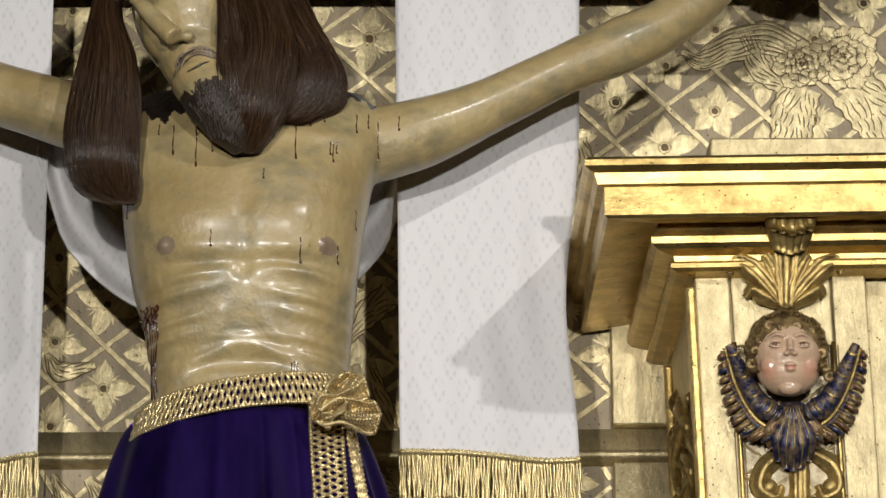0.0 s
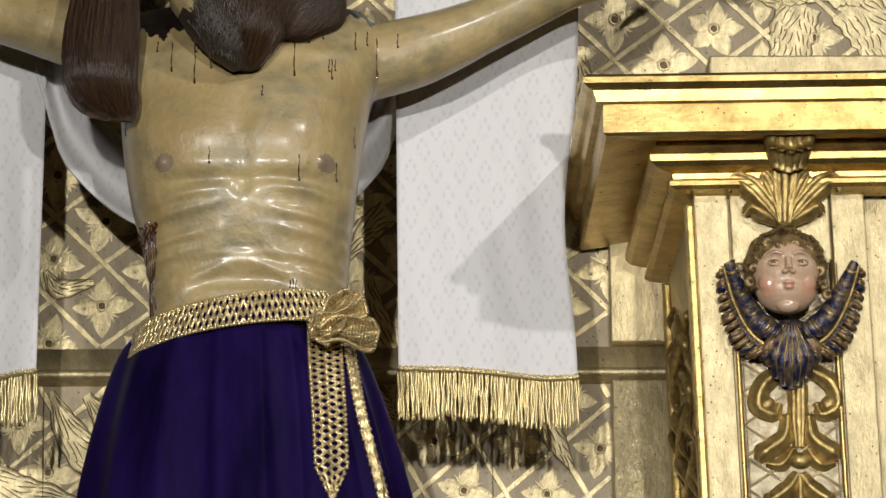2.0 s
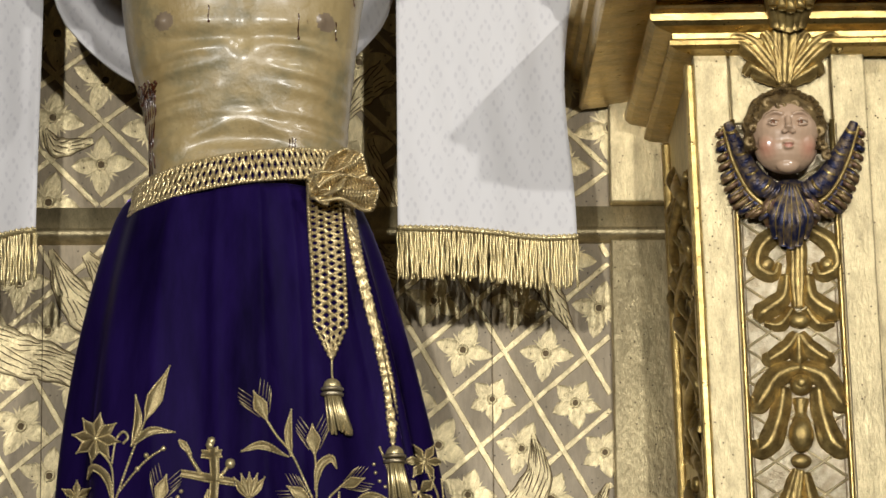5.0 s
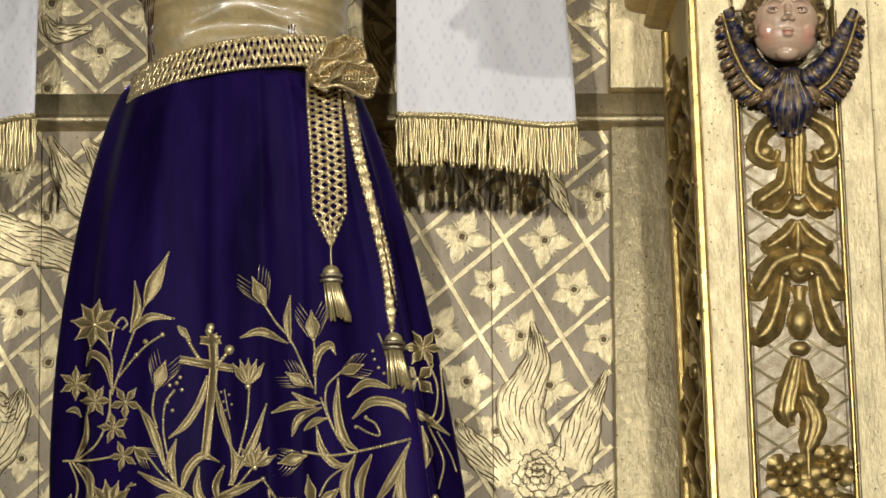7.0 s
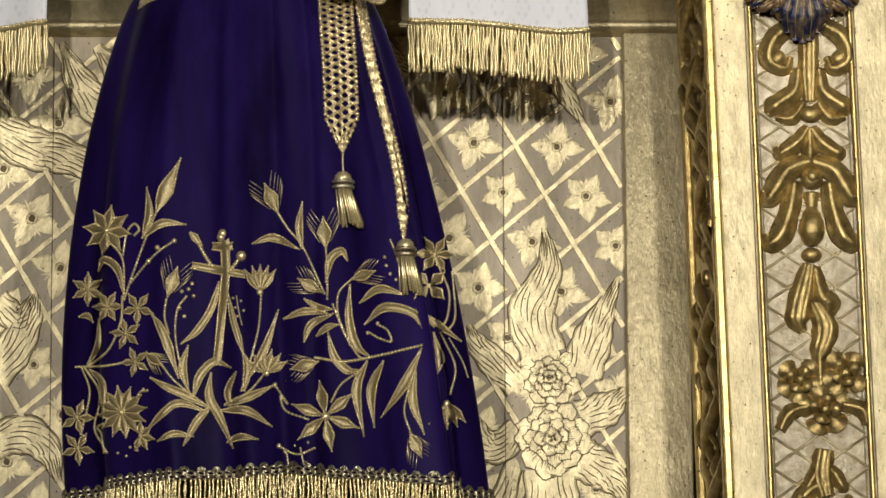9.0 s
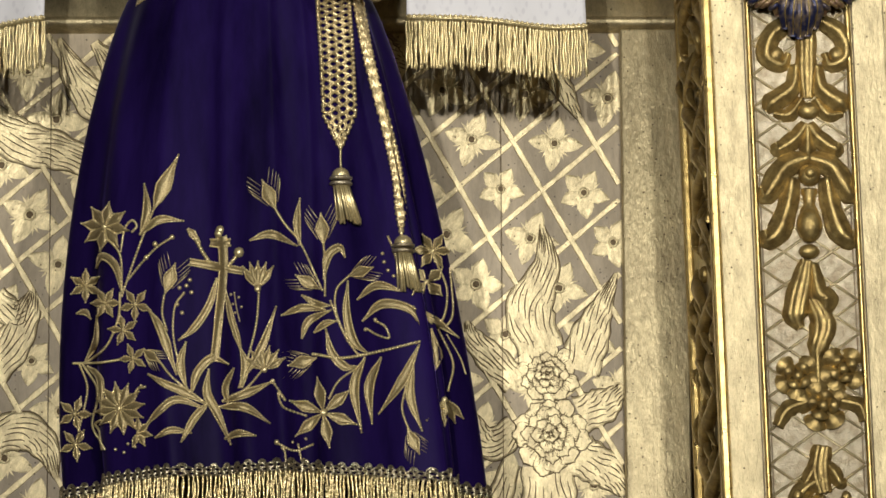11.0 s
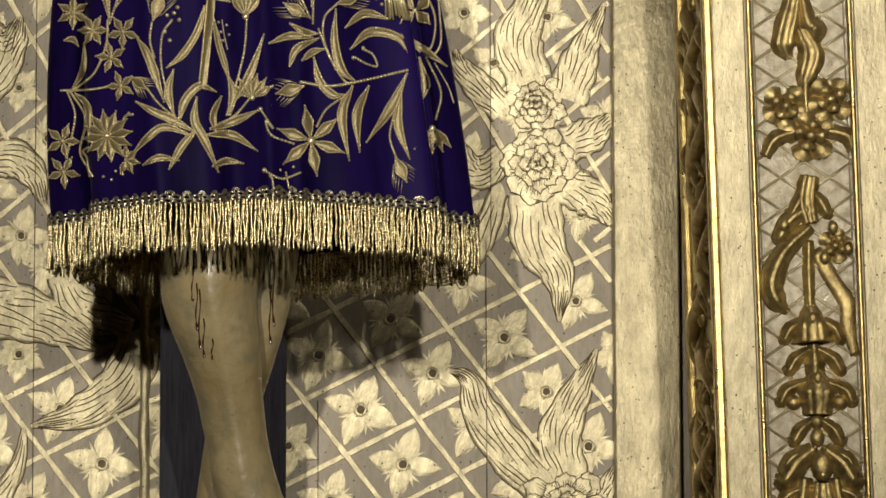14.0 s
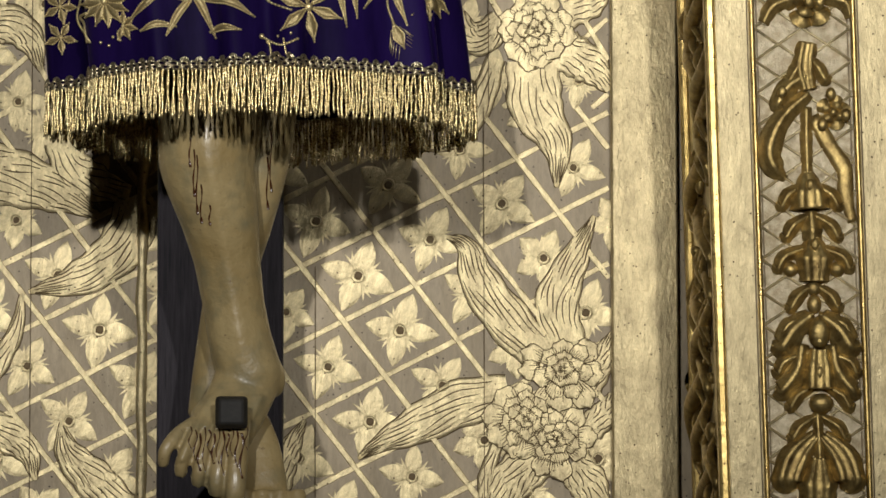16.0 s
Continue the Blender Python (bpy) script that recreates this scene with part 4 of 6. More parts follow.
def cherub():
    bm = bmesh.new()
    c0 = winged(1393, 636, -0.545)
    cx, y, cz = c0
    def at(dx, dy, dz):
        return (cx + dx, y + dy, cz + dz)
    ball(bm, at(0, 0, 0.006), 0.0485, (0.97, 0.86, 1.06), 0, 32)
    ball(bm, at(0, -0.006, -0.018), 0.0385, (1.10, 0.86, 0.90), 0, 28)                       # jowls
    ball(bm, at(0, -0.021, -0.045), 0.013, (1.25, 0.85, 0.8), 0, 16)                        # chin
    for s in (-1, 1):
        ball(bm, at(s * 0.0225, -0.019, -0.014), 0.0170, (1, 0.9, 1.1), 0, 16)                 # cheeks
        tube(bm, [at(s * 0.006, -0.0405, 0.021), at(s * 0.018, -0.039, 0.0245), at(s * 0.031, -0.030, 0.019)], [0.0024, 0.0026, 0.0018], 8, 10)   # brows
        ball(bm, at(s * 0.0055, -0.0445, -0.0035), 0.0042, (1.1, 0.9, 0.8), 0, 12)           # nostrils
    tube(bm, [at(0, -0.041, 0.017), at(0, -0.0445, 0.006), at(0, -0.0490, -0.0015)], [0.0042, 0.0045, 0.0058], 12, 8)
    ball(bm, at(0, -0.041, -0.0180), 0.0070, (1.15, 0.6, 0.45), 0, 14)
    ball(bm, at(0, -0.0395, -0.0240), 0.0064, (1.05, 0.6, 0.5), 0, 14)
    raw = new("core", mesh_of("core", bm))
    mod = raw.modifiers.new("fuse", "REMESH")
    mod.mode, mod.voxel_size = "VOXEL", 0.0011
    sm = raw.modifiers.new("soft", "SMOOTH")
    sm.factor, sm.iterations = 0.5, 9
    me = bpy.data.meshes.new_from_object(raw.evaluated_get(bpy.context.evaluated_depsgraph_get()))
    bpy.data.objects.remove(raw)
    bm = bmesh.new()
    bm.from_mesh(me)
    for v in bm.verts:
        if v.co.y < y - 0.015:
            d = 0.0
            for s in (-1, 1):
                d += 0.0050 * math.exp(-((v.co.x - cx - s * 0.0185) / 0.0095) ** 2 - ((v.co.z - cz - 0.0115) / 0.0065) ** 2)
            d += 0.0014 * math.exp(-((v.co.x - cx) / 0.0075) ** 2 - ((v.co.z - cz + 0.0212) / 0.0011) ** 2)
            v.co.y += d
    for f in bm.faces:
        c = f.calc_center_median()
        u, w = abs(c.x - cx), c.z - cz + 0.0210
        f.material_index = 1 if c.y < y - 0.035 and u < 0.0080 and -0.0048 * (1 - (u / 0.0072) ** 2) < w < 0.0036 * (1 - u / 0.0080) - 0.0010 * math.exp(-(u / 0.002) ** 2) else 0
    for s in (-1, 1):
        ex = s * 0.0185
        ball(bm, at(ex, -0.0325, 0.0112), 0.0078, (1.0, 0.5, 0.48), 0, 16, mat=6)
        ball(bm, at(ex - 0.0012, -0.0362, 0.0112), 0.0034, (1, 0.4, 0.9), 0, 12, mat=7)
        for dz, r, m in ((0.0040, 0.0021, 0), (-0.0040, 0.0017, 0)):     # lids and lashes
            tube(bm, [at(ex - 0.0088, -0.0335, 0.0108), at(ex - 0.0045, -0.0378, 0.0112 + dz * 0.85), at(ex + 0.0010, -0.0384, 0.0112 + dz), at(ex + 0.0060, -0.0362, 0.0112 + dz * 0.7), at(ex + 0.0095, -0.0300, 0.0102)], [r * 0.4, r, r, r, r * 0.4], 6, 12, mat=m)
        tube(bm, [at(s * 0.0085, -0.0415, 0.0235), at(s * 0.019, -0.0405, 0.0262), at(s * 0.030, -0.0330, 0.0222)], [0.0003, 0.0006, 0.0003], 5, 10, mat=2)
    relief_ = part("cherub_relief", bm, CHERUB_PAINTS, pil, "painted winged cherub head with blue wings")
    bm = bmesh.new()
    # hair: a cap and wavy locks combed from the crown to the brow and ears
    ball(bm, at(0, 0.010, 0.016), 0.051, (1.07, 0.92, 1.05), 0, 28, mat=2)
    rnd = random.Random(5)
    for k in range(90):
        t = math.pi * (k + rnd.uniform(-0.5, 0.5)) / 89 * 1.36 - 0.18 * math.pi
        ct, st = math.cos(t), math.sin(t)
        ph, far = rnd.uniform(0, 6.28), rnd.uniform(0.86, 1.0)
        pts = []
        for j in range(9):
            q = j / 8
            lift = 0.0505 * far * (1 - 0.10 * (q - 0.4) ** 2)
            yy = 0.020 - 0.050 * q * (0.75 + 0.25 * abs(st)) * (0.8 + 0.2 * far)
            wv = 0.0042 * math.sin(ph + 6.5 * q)
            pts.append(at(lift * ct * (1.075 + 0.05 * math.sin(ph)) - wv * st, yy + 0.002 * math.cos(ph + 5 * q), 0.012 + lift * st * 1.07 + wv * ct - 0.004 * q * q))
        tube(bm, pts, [0.0020, 0.0042, 0.0050, 0.0048, 0.0044, 0.0040, 0.0034, 0.0026, 0.0012], 6, 16, mat=2)
    for a, b in ((1362, 577), (1372, 590), (1386, 580), (1398, 588), (1408, 578), (1420, 592), (1432, 590), (1348, 600), (1440, 606), (1336, 622), (1452, 625), (1332, 645), (1462, 650), (1468, 668)):
        c = winged(a, b, -0.578 + 0.00016 * abs(a - 1393) * 3.6 * 0.5)
        w = rnd.uniform(0, 6)
        tube(bm, [c + 0.0066 * (1 - 0.11 * i) * Vector((math.cos(w + i), -0.20 * i / 3, math.sin(w + i))) for i in range(7)], [0.0030, 0.0040, 0.0042, 0.0038, 0.0032, 0.0026, 0.0014], 7, 16, mat=2)
    part("curls", bm, CHERUB_PAINTS, relief_, "dull gilded brown curls")
    # wings: a scaled leading edge, a raised quill and a row of outer barbs
    for s in (-1, 1):
        bm = bmesh.new()

        def wp(a, b, d):
            return winged(1403 + s * (a - 1403), b, d)
        lead = smooth_line([wp(1424, 738, -0.530), wp(1462, 714, -0.526), wp(1490, 668, -0.520), (wp(1516, 612, -0.514))], 26)
        quill = smooth_line([wp(1430, 770, -0.528), wp(1474, 736, -0.524), wp(1504, 682, -0.518), wp(1524, 618, -0.512)], 26)
        tube(bm, lead, [0.010, 0.0165, 0.0145, 0.0125, 0.0095, 0.006], 14, 40, mat=3, flat=0.7)
        for k in range(2, 25, 2):                                            # overlapping scales on the leading edge
            c, d = lead[k], (lead[min(k + 1, 26)] - lead[k - 1]).normalized()
            n = Vector((-d.z, 0, d.x))
            r = 0.0155 - 0.00034 * k
            tube(bm, [c + n * r * q - d * 0.006 * (1 - q * q) + Vector((0, -0.8 * r * math.sqrt(max(0.0, 1 - q * q)), 0)) for q in (-0.95, -0.6, -0.2, 0.2, 0.6, 0.95)], [0.0012, 0.0022, 0.0026, 0.0026, 0.0022, 0.0012], 6, mat=5 if k % 6 == 0 else 3)
        tube(bm, quill, [0.0034, 0.0034, 0.0030, 0.0022], 7, 40, mat=5)
        tube(bm, [q + Vector((s * 0.004, 0.003, -0.003)) for q in quill], [0.004, 0.004, 0.003, 0.002], 7, 30, mat=3)
        for k in range(15):                                                   # barbs
            c = quill[min(26, round(k * 1.72) + 1)] + Vector((0, 0.006, 0))
            reach = 0.026 * (1 - (k / 16) ** 2.0) * min(1.0, 0.55 + k / 6) + 0.006
            out = Vector((s * 0.78, 0, -0.62)).normalized()
            tube(bm, [c, c + out * reach * 0.5 + Vector((0, -0.006, 0)), c + out * reach * 0.92 + Vector((0, -0.001, 0.002)), c + out * reach + Vector((0, 0.010, 0.003))], [0.0026, 0.0045, 0.0040, 0.0012], 8, 12, mat=4 if k % 3 else 3, flat=0.8)
            tube(bm, [c + Vector((0, -0.004, 0.003)), c + out * reach * 0.5 + Vector((0, -0.0105, 0.003)), c + out * reach * 0.9 + Vector((0, -0.006, 0.004))], [0.0008, 0.0014, 0.0008], 5, 8, mat=5)
        part("wing", bm, CHERUB_PAINTS, relief_, "worn blue and gold feathered wing")
    bm = bmesh.new()
    ball(bm, winged(1403, 742, -0.515), 0.027, (1.1, 0.7, 0.9), 0, 16, mat=3)
    part("breast", bm, CHERUB_PAINTS, relief_, "worn blue breast")
    for k in range(-3, 4):                                                    # breast feathers
        bm = bmesh.new()
        p0, p1 = winged(1403 + 4 * k, 722, -0.528), winged(1404 + 12.5 * k, 834 - 4.5 * k * k, -0.510)
        m1 = p0.lerp(p1, 0.62) + Vector((0.0035 * k, -0.014 + 0.001 * abs(k), 0))
        tube(bm, [p0, m1, p1], [0.004, 0.0098, 0.0062], 9, 12, mat=3 if abs(k) < 3 else 4, flat=0.6)
        tube(bm, [p0 + Vector((0, -0.006, 0)), m1 + Vector((0, -0.0066, 0)), p1 + Vector((0, -0.005, 0))], [0.0007, 0.0012, 0.0008], 5, 10, mat=5)
        part("feather", bm, CHERUB_PAINTS, relief_)


cherub()

# the hanging garland, from the cherub down
M = 1410
stroke(p_mid, [(1396, 205), (1350, 235), (1340, 275), (1368, 290), (1378, 268)], [10, 15, 14, 10, 5], mirror=M)
knob(p_mid, 1356, 272, 15, mirror=M)
stroke(p_mid, [(1392, 290), (1385, 330), (1350, 358), (1338, 372)], [9, 13, 16, 6], mirror=M)
stroke(p_mid, [(1410, 230), (1410, 300), (1412, 350)], [14, 15, 9], ribs=3)
stroke(p_mid, [(1402, 350), (1380, 378), (1352, 376)], [8, 11, 5], mirror=M + 4)
knob(p_mid, 1428 - 14, 372, 17, 1.2, 0.9)
stroke(p_mid, [(1410, 395), (1392, 420), (1362, 440), (1356, 428)], [9, 13, 12, 6], mirror=M + 2)
stroke(p_mid, [(1412, 395), (1413, 440), (1413, 458)], [9, 12, 6])
stroke(p_mid, [(1414, 455), (1375, 470), (1355, 500), (1338, 522), (1330, 505)], [12, 17, 18, 13, 6], mirror=M + 4)
stroke(p_mid, [(1386, 490), (1378, 540), (1362, 585), (1342, 600), (1338, 582)], [12, 15, 17, 13, 6], mirror=M + 6)
knob(p_mid, 1416, 486, 20); knob(p_mid, 1416, 484, 10, y=PANEL_Y - 0.012)
stroke(p_mid, [(1416, 510), (1416, 535), (1416, 560)], [12, 8, 16], name="carved_urn", ribs=0)
knob(p_mid, 1416, 575, 27, 0.85, 1.15, name="carved_urn"); knob(p_mid, 1416, 620, 17, 1.1, 0.8)
stroke(p_mid, [(1412, 635), (1402, 680), (1392, 730), (1402, 755)], [10, 17, 18, 6], ribs=3)
stroke(p_mid, [(1422, 640), (1432, 690), (1445, 705), (1440, 735)], [8, 15, 18, 8])
stroke(p_mid, [(1420, 700), (1440, 745), (1432, 785), (1424, 810)], [9, 19, 15, 5], ribs=3)
stroke(p_mid, [(1430, 780), (1432, 830), (1434, 860)], [9, 8, 8], name="carved_stem")
rosette(p_mid, 1396, 838, 40, 1); rosette(p_mid, 1475, 826, 40, 2); rosette(p_mid, 1440, 890, 44, 3)
stroke(p_mid, [(1420, 880), (1380, 895), (1362, 925)], [10, 12, 8]); stroke(p_mid, [(1470, 880), (1505, 890), (1515, 915)], [10, 12, 8])
stroke(p_low, [(1430, 75), (1424, 120), (1432, 160)], [14, 17, 12], ribs=3, name="carved_stem")
stroke(p_low, [(1440, 130), (1400, 150), (1378, 185), (1395, 195)], [9, 14, 13, 5], name="carved_ribbon")
stroke(p_low, [(1432, 165), (1385, 210), (1362, 265), (1372, 300), (1392, 318)], [10, 15, 18, 15, 5], name="carved_ribbon")
rosette(p_low, 1475, 200, 30, 4)
stroke(p_low, [(1440, 205), (1470, 260), (1495, 300), (1498, 345), (1510, 395)], [9, 12, 12, 11, 7], ribs=0, deep=0.4, name="carved_ribbon")
stroke(p_low, [(1428, 190), (1428, 250), (1430, 310)], [8, 9, 8], name="carved_stem")
stroke(p_low, [(1430, 305), (1432, 340), (1434, 372)], [9, 24, 28], ribs=3, name="carved_bell")
stroke(p_low, [(1436, 375), (1438, 410), (1438, 440)], [9, 15, 11], name="carved_stem")
stroke(p_low, [(1440, 420), (1442, 460), (1442, 500)], [10, 27, 20], ribs=3, name="carved_bell")
knob(p_low, 1400, 478, 14, mirror=1441); knob(p_low, 1441, 512, 13); knob(p_low, 1442, 540, 13, 1.0, 1.3)
stroke(p_low, [(1436, 560), (1405, 585), (1385, 615), (1366, 612)], [12, 19, 18, 7], mirror=1445)
stroke(p_low, [(1420, 610), (1412, 655), (1385, 692), (1372, 690)], [12, 16, 15, 8], mirror=1447)
knob(p_low, 1450, 590, 22, 0.9, 1.3); stroke(p_low, [(1450, 620), (1450, 650), (1450, 690)], [15, 22, 24], ribs=3)
knob(p_low, 1454, 715, 20, 1.1, 0.9)
stroke(p_low, [(1447, 730), (1450, 780), (1452, 820)], [7, 9, 8], name="carved_stem")
stroke(p_low, [(1444, 770), (1412, 805), (1396, 850), (1404, 870)], [10, 22, 24, 8], ribs=3, mirror=1450)
stroke(p_low, [(1450, 810), (1448, 860), (1450, 920)], [12, 28, 20], ribs=3)

for a, b, m in ((1418, 120, 1430), (1404, 345, 1434), (1412, 400, 1438), (1398, 455, 1441), (1420, 525, 1442), (1404, 575, 1445), (1398, 640, 1447), (1420, 700, 1452), (1424, 755, 1450)):
    stroke(p_low, [(m - 4, b - 18), (a - 6, b), (a - 20, b + 22), (a - 30, b + 14)], [5, 11, 9, 3], ribs=2, deep=0.9, mirror=m)
for a, b in ((1384, 165), (1470, 168), (1497, 205), (1455, 222), (1434, 330), (1442, 435), (1450, 605), (1450, 660)):
    knob(p_low, a, b, 9, 1.0, 1.3, y=PANEL_Y - 0.010)

# carved flank of the pilaster, in shade
rnd = random.Random(11)
z = 3.06
while z > 1.60:
    x = px(0.333, z) - 0.001
    y0 = rnd.uniform(-0.40, -0.14)
    size = rnd.uniform(0.7, 1.5)
    turn = rnd.choice((-1, 1))
    bm = bmesh.new()
    tube(bm, [(x, y0 + 0.10 * turn * size, z + 0.030 * size), (x - 0.007, y0 + 0.05 * turn * size, z + 0.004), (x - 0.009 * size, y0 - 0.02 * turn, z - 0.018 * size), (x - 0.006, y0 - 0.06 * turn * size, z - 0.046 * size), (x - 0.002, y0 - 0.03 * turn, z - 0.062 * size)],
         [0.004, 0.007 * size, 0.008 * size, 0.006, 0.003], 9, 14)
    for _ in range(rnd.randint(1, 3)):
        ball(bm, (x - rnd.uniform(0.001, 0.006), y0 + rnd.uniform(-0.10, 0.12), z + rnd.uniform(-0.03, 0.02)), rnd.uniform(0.005, 0.010), (0.9, 1.6, rnd.uniform(0.8, 1.7)), seg=10)
    for _ in range(2):
        yb, zb = y0 + rnd.uniform(-0.12, 0.12), z + rnd.uniform(-0.03, 0.03)
        tube(bm, [(x, yb + 0.04, zb + 0.03), (x - 0.011, yb, zb), (x - 0.003, yb - 0.04, zb - 0.035)], [0.003, 0.006, 0.002], 7, 10)
    for v in bm.verts:
        v.co.y = max(-0.478, min(-0.05, v.co.y))
    part("flank_leaf", bm, GOLD_CARVED, pil)
    z -= 0.034 * size
for y0, y1, out in ((-0.499, -0.472, 0.013), (-0.462, -0.452, 0.009), (-0.075, -0.055, 0.012)):
    part("flank_moulding", leaning(box(bmesh.new(), 0.333 - out, 0.334, y0, y1, 0.9, 3.17, 0.004)), GOLD, pil, smooth=False)

# dark strips beside the beads, coloured as the shade of a groove
for x in (0.3755, 0.3765 + 0.0125, 0.5095, 0.5225):
    part("groove_shade_strip", leaning(box(bmesh.new(), x - 0.0009, x + 0.0009, -0.5008 if x < 0.38 or x > 0.52 else -0.4915, -0.48, 0.9, 3.085, 0)), GROOVE_DARK, pil, smooth=False)


# ---- belt, tassels and embroidery of the skirt ----
def on_skirt(x, z, off=0.0):
    """The point of the skirt's front at this x and height."""
    lo, hi = -1.5, 1.5
    v = max(-0.05, min(1.0, (2.985 - z) / 0.693))
    for _ in range(24):
        m = (lo + hi) / 2
        if skirt_point(m, max(v, 0.0), off).x < x:
            lo = m
        else:
            hi = m
    p = skirt_point((lo + hi) / 2, max(v, 0.0), off)
    return Vector((p.x, p.y, z))


def sew(a, b, off=0.003):
    """Drawing sheet of the embroidery, in units of about 0.74 mm, laid on the cloth."""
    p = Vector((0, -0.62, 0))
    for _ in range(4):
        k = 1 + (p.y + 0.62) / 5.5
        x = -0.2582 + ((a - 480) * 0.000733 + 0.10) * k - 0.10
        z = 2.5169 - (b - 560) * 0.000745 + (p.y + 0.62) * 0.165
        p = on_skirt(x, z, off)
    return p


def thread(pts, r=2.6, n=24, name="stem", beads=True):
    """A couched gold cord, with its small bright stitches."""
    line = [sew(p.x, p.y) for p in smooth_line([(a, b, 0) for a, b in pts], n)]
    bm = bmesh.new()
    tube(bm, line, [r * 0.00050] * (n + 1), 6)
    if beads:
        reach = sum((q - p).length for p, q in zip(line, line[1:]))
        for k, p in enumerate(smooth_line(line, max(3, int(reach / 0.0042)))):
            ball(bm, p + Vector((0, -0.0008, 0)), r * 0.00078, seg=6)
    part(name, bm, GOLD_THREAD, skirt)


SATIN = gilt("dull_gold_satin_stitch", (0.50, 0.40, 0.20), (0.24, 0.18, 0.08), 0.34, 0.65, 0.45, 420.0, bump=0.22, pits=False)


def petal_shape(bm, pts, widths, n=14, edge=True, pointed=True):
    line = smooth_line([(a, b, 0) for a, b in pts], n)
    rows, left, right = [], [], []
    for k, c in enumerate(line):
        s = k / n * (len(widths) - 1)
        i = min(int(s), len(widths) - 2)
        w = 0.60 * (widths[i] + (widths[i + 1] - widths[i]) * (s - i))
        if pointed:
            w *= min(1.0, 0.22 + 3.5 * k / n) * min(1.0, 0.04 + 3.0 * (n - k) / n) ** 0.8 * 1.12
        d = (line[min(k + 1, n)] - line[max(k - 1, 0)]).normalized()
        m = Vector((-d.y, d.x, 0))
        row = []
        for j in range(5):
            q = j / 2 - 1
            c2 = c + m * q * w
            row.append(bm.verts.new(sew(c2.x, c2.y, 0.0032 + 0.0036 * (1 - q * q))))
        rows.append(row)
        left.append(row[0].co.copy()); right.append(row[-1].co.copy())
    for a, b in zip(rows, rows[1:]):
        for j in range(4):
            bm.faces.new((a[j], a[j + 1], b[j + 1], b[j]))
    if edge:
        for side in (left, right):
            tube(bm, side, [0.0009] * len(side), 5, mat=1)
            reach = sum((q - p).length for p, q in zip(side, side[1:]))
            for k, p in enumerate(smooth_line(side, max(3, int(reach / 0.0040)))):
                ball(bm, p + Vector((0, -0.0010, 0)), 0.0015, seg=6, mat=1)


def leaf(pts, widths, name="embroidered_leaf"):
    bm = bmesh.new()
    petal_shape(bm, pts, widths, pointed="leaf" in name or "ribbon" in name)
    part(name, bm, (SATIN, GOLD_THREAD), skirt)


def bloom(a, b, r, petals, start=0.0, spread=360.0, width=0.30, name="embroidered_flower"):
    """Pointed petals set round a heart."""
    bm = bmesh.new()
    for k in range(petals):
        t = radians(start + spread * k / (petals if spread >= 359 else max(1, petals - 1)))
        c, s = math.cos(t), math.sin(t)
        petal_shape(bm, [(a + 0.08 * r * c, b + 0.08 * r * s), (a + 0.55 * r * c, b + 0.55 * r * s), (a + r * c, b + r * s)], [0.07 * r, width * r, 0.5], 8)
    p = sew(a, b, 0.004)
    ball(bm, p, 0.13 * r * 0.00074, (1, 0.6, 1), seg=8, mat=1)
    part(name, bm, (SATIN, GOLD_THREAD), skirt)


def wheat(a, b, angle, size, name="embroidered_ear"):
    """A plump ear with fine whiskers."""
    t = radians(angle)
    c, s = math.cos(t), math.sin(t)
    bm = bmesh.new()
    petal_shape(bm, [(a, b), (a + 0.5 * size * c, b + 0.5 * size * s), (a + size * c, b + size * s)], [3, 0.32 * size, 3], 12)
    for k in range(7):
        for side in (-1, 1):
            f = 0.2 + 0.11 * k
            o = side * 0.28 * size * math.sin(math.pi * f)
            p = (a + f * size * c - o * s, b + f * size * s + o * c)
            e = (p[0] + 0.50 * size * (c * 0.85 - side * 0.5 * s), p[1] + 0.50 * size * (s * 0.85 + side * 0.5 * c))
            tube(bm, [sew(*p), sew((p[0] + e[0]) / 2, (p[1] + e[1]) / 2), sew(*e)], [0.0006, 0.0005, 0.0003], 4, mat=1)
    part(name, bm, (SATIN, GOLD_THREAD), skirt)


def pearls(*spots, r=4.0):
    for a, b in spots:
        bm = bmesh.new()
        ball(bm, sew(a, b, 0.003), r * 0.00074, seg=8)
        part("bead", bm, GOLD_THREAD, skirt)


# the central cross with spear and sponge among leaves
leaf([(397, 425), (400, 480), (393, 560), (385, 645)], [13, 12, 11, 11], "embroidered_cross")
leaf([(340, 470), (385, 478), (435, 487)], [9, 11, 9], "embroidered_cross")
leaf([(376, 436), (393, 437), (412, 436)], [10, 12, 10], "embroidered_cross"); pearls((394, 414), (392, 420), r=9)
thread([(350, 430), (362, 452), (374, 470)], 4); leaf([(336, 412), (344, 420), (356, 436)], [2, 10, 3], "embroidered_spear")
thread([(425, 458), (414, 472), (405, 482)], 4); pearls((428, 454), r=10)
leaf([(388, 500), (375, 545), (350, 585), (322, 608)], [6, 8, 9, 5], "embroidered_ribbon")
leaf([(404, 520), (414, 565), (425, 600), (434, 630)], [4, 7, 7, 4], "embroidered_ribbon")
wheat(297, 525, -72, 55)
thread([(295, 530), (292, 560), (300, 590)])
thread([(340, 700), (325, 660), (312, 600), (314, 550), (330, 525)]); pearls((343, 524), (322, 516), (334, 512), (340, 502), (318, 545), (327, 560))
leaf([(268, 555), (285, 580), (300, 615), (318, 668)], [2, 9, 11, 5]); leaf([(334, 612), (325, 650), (335, 690)], [3, 10, 7])
wheat(258, 625, 35, 36); thread([(288, 645), (310, 672), (350, 705)])
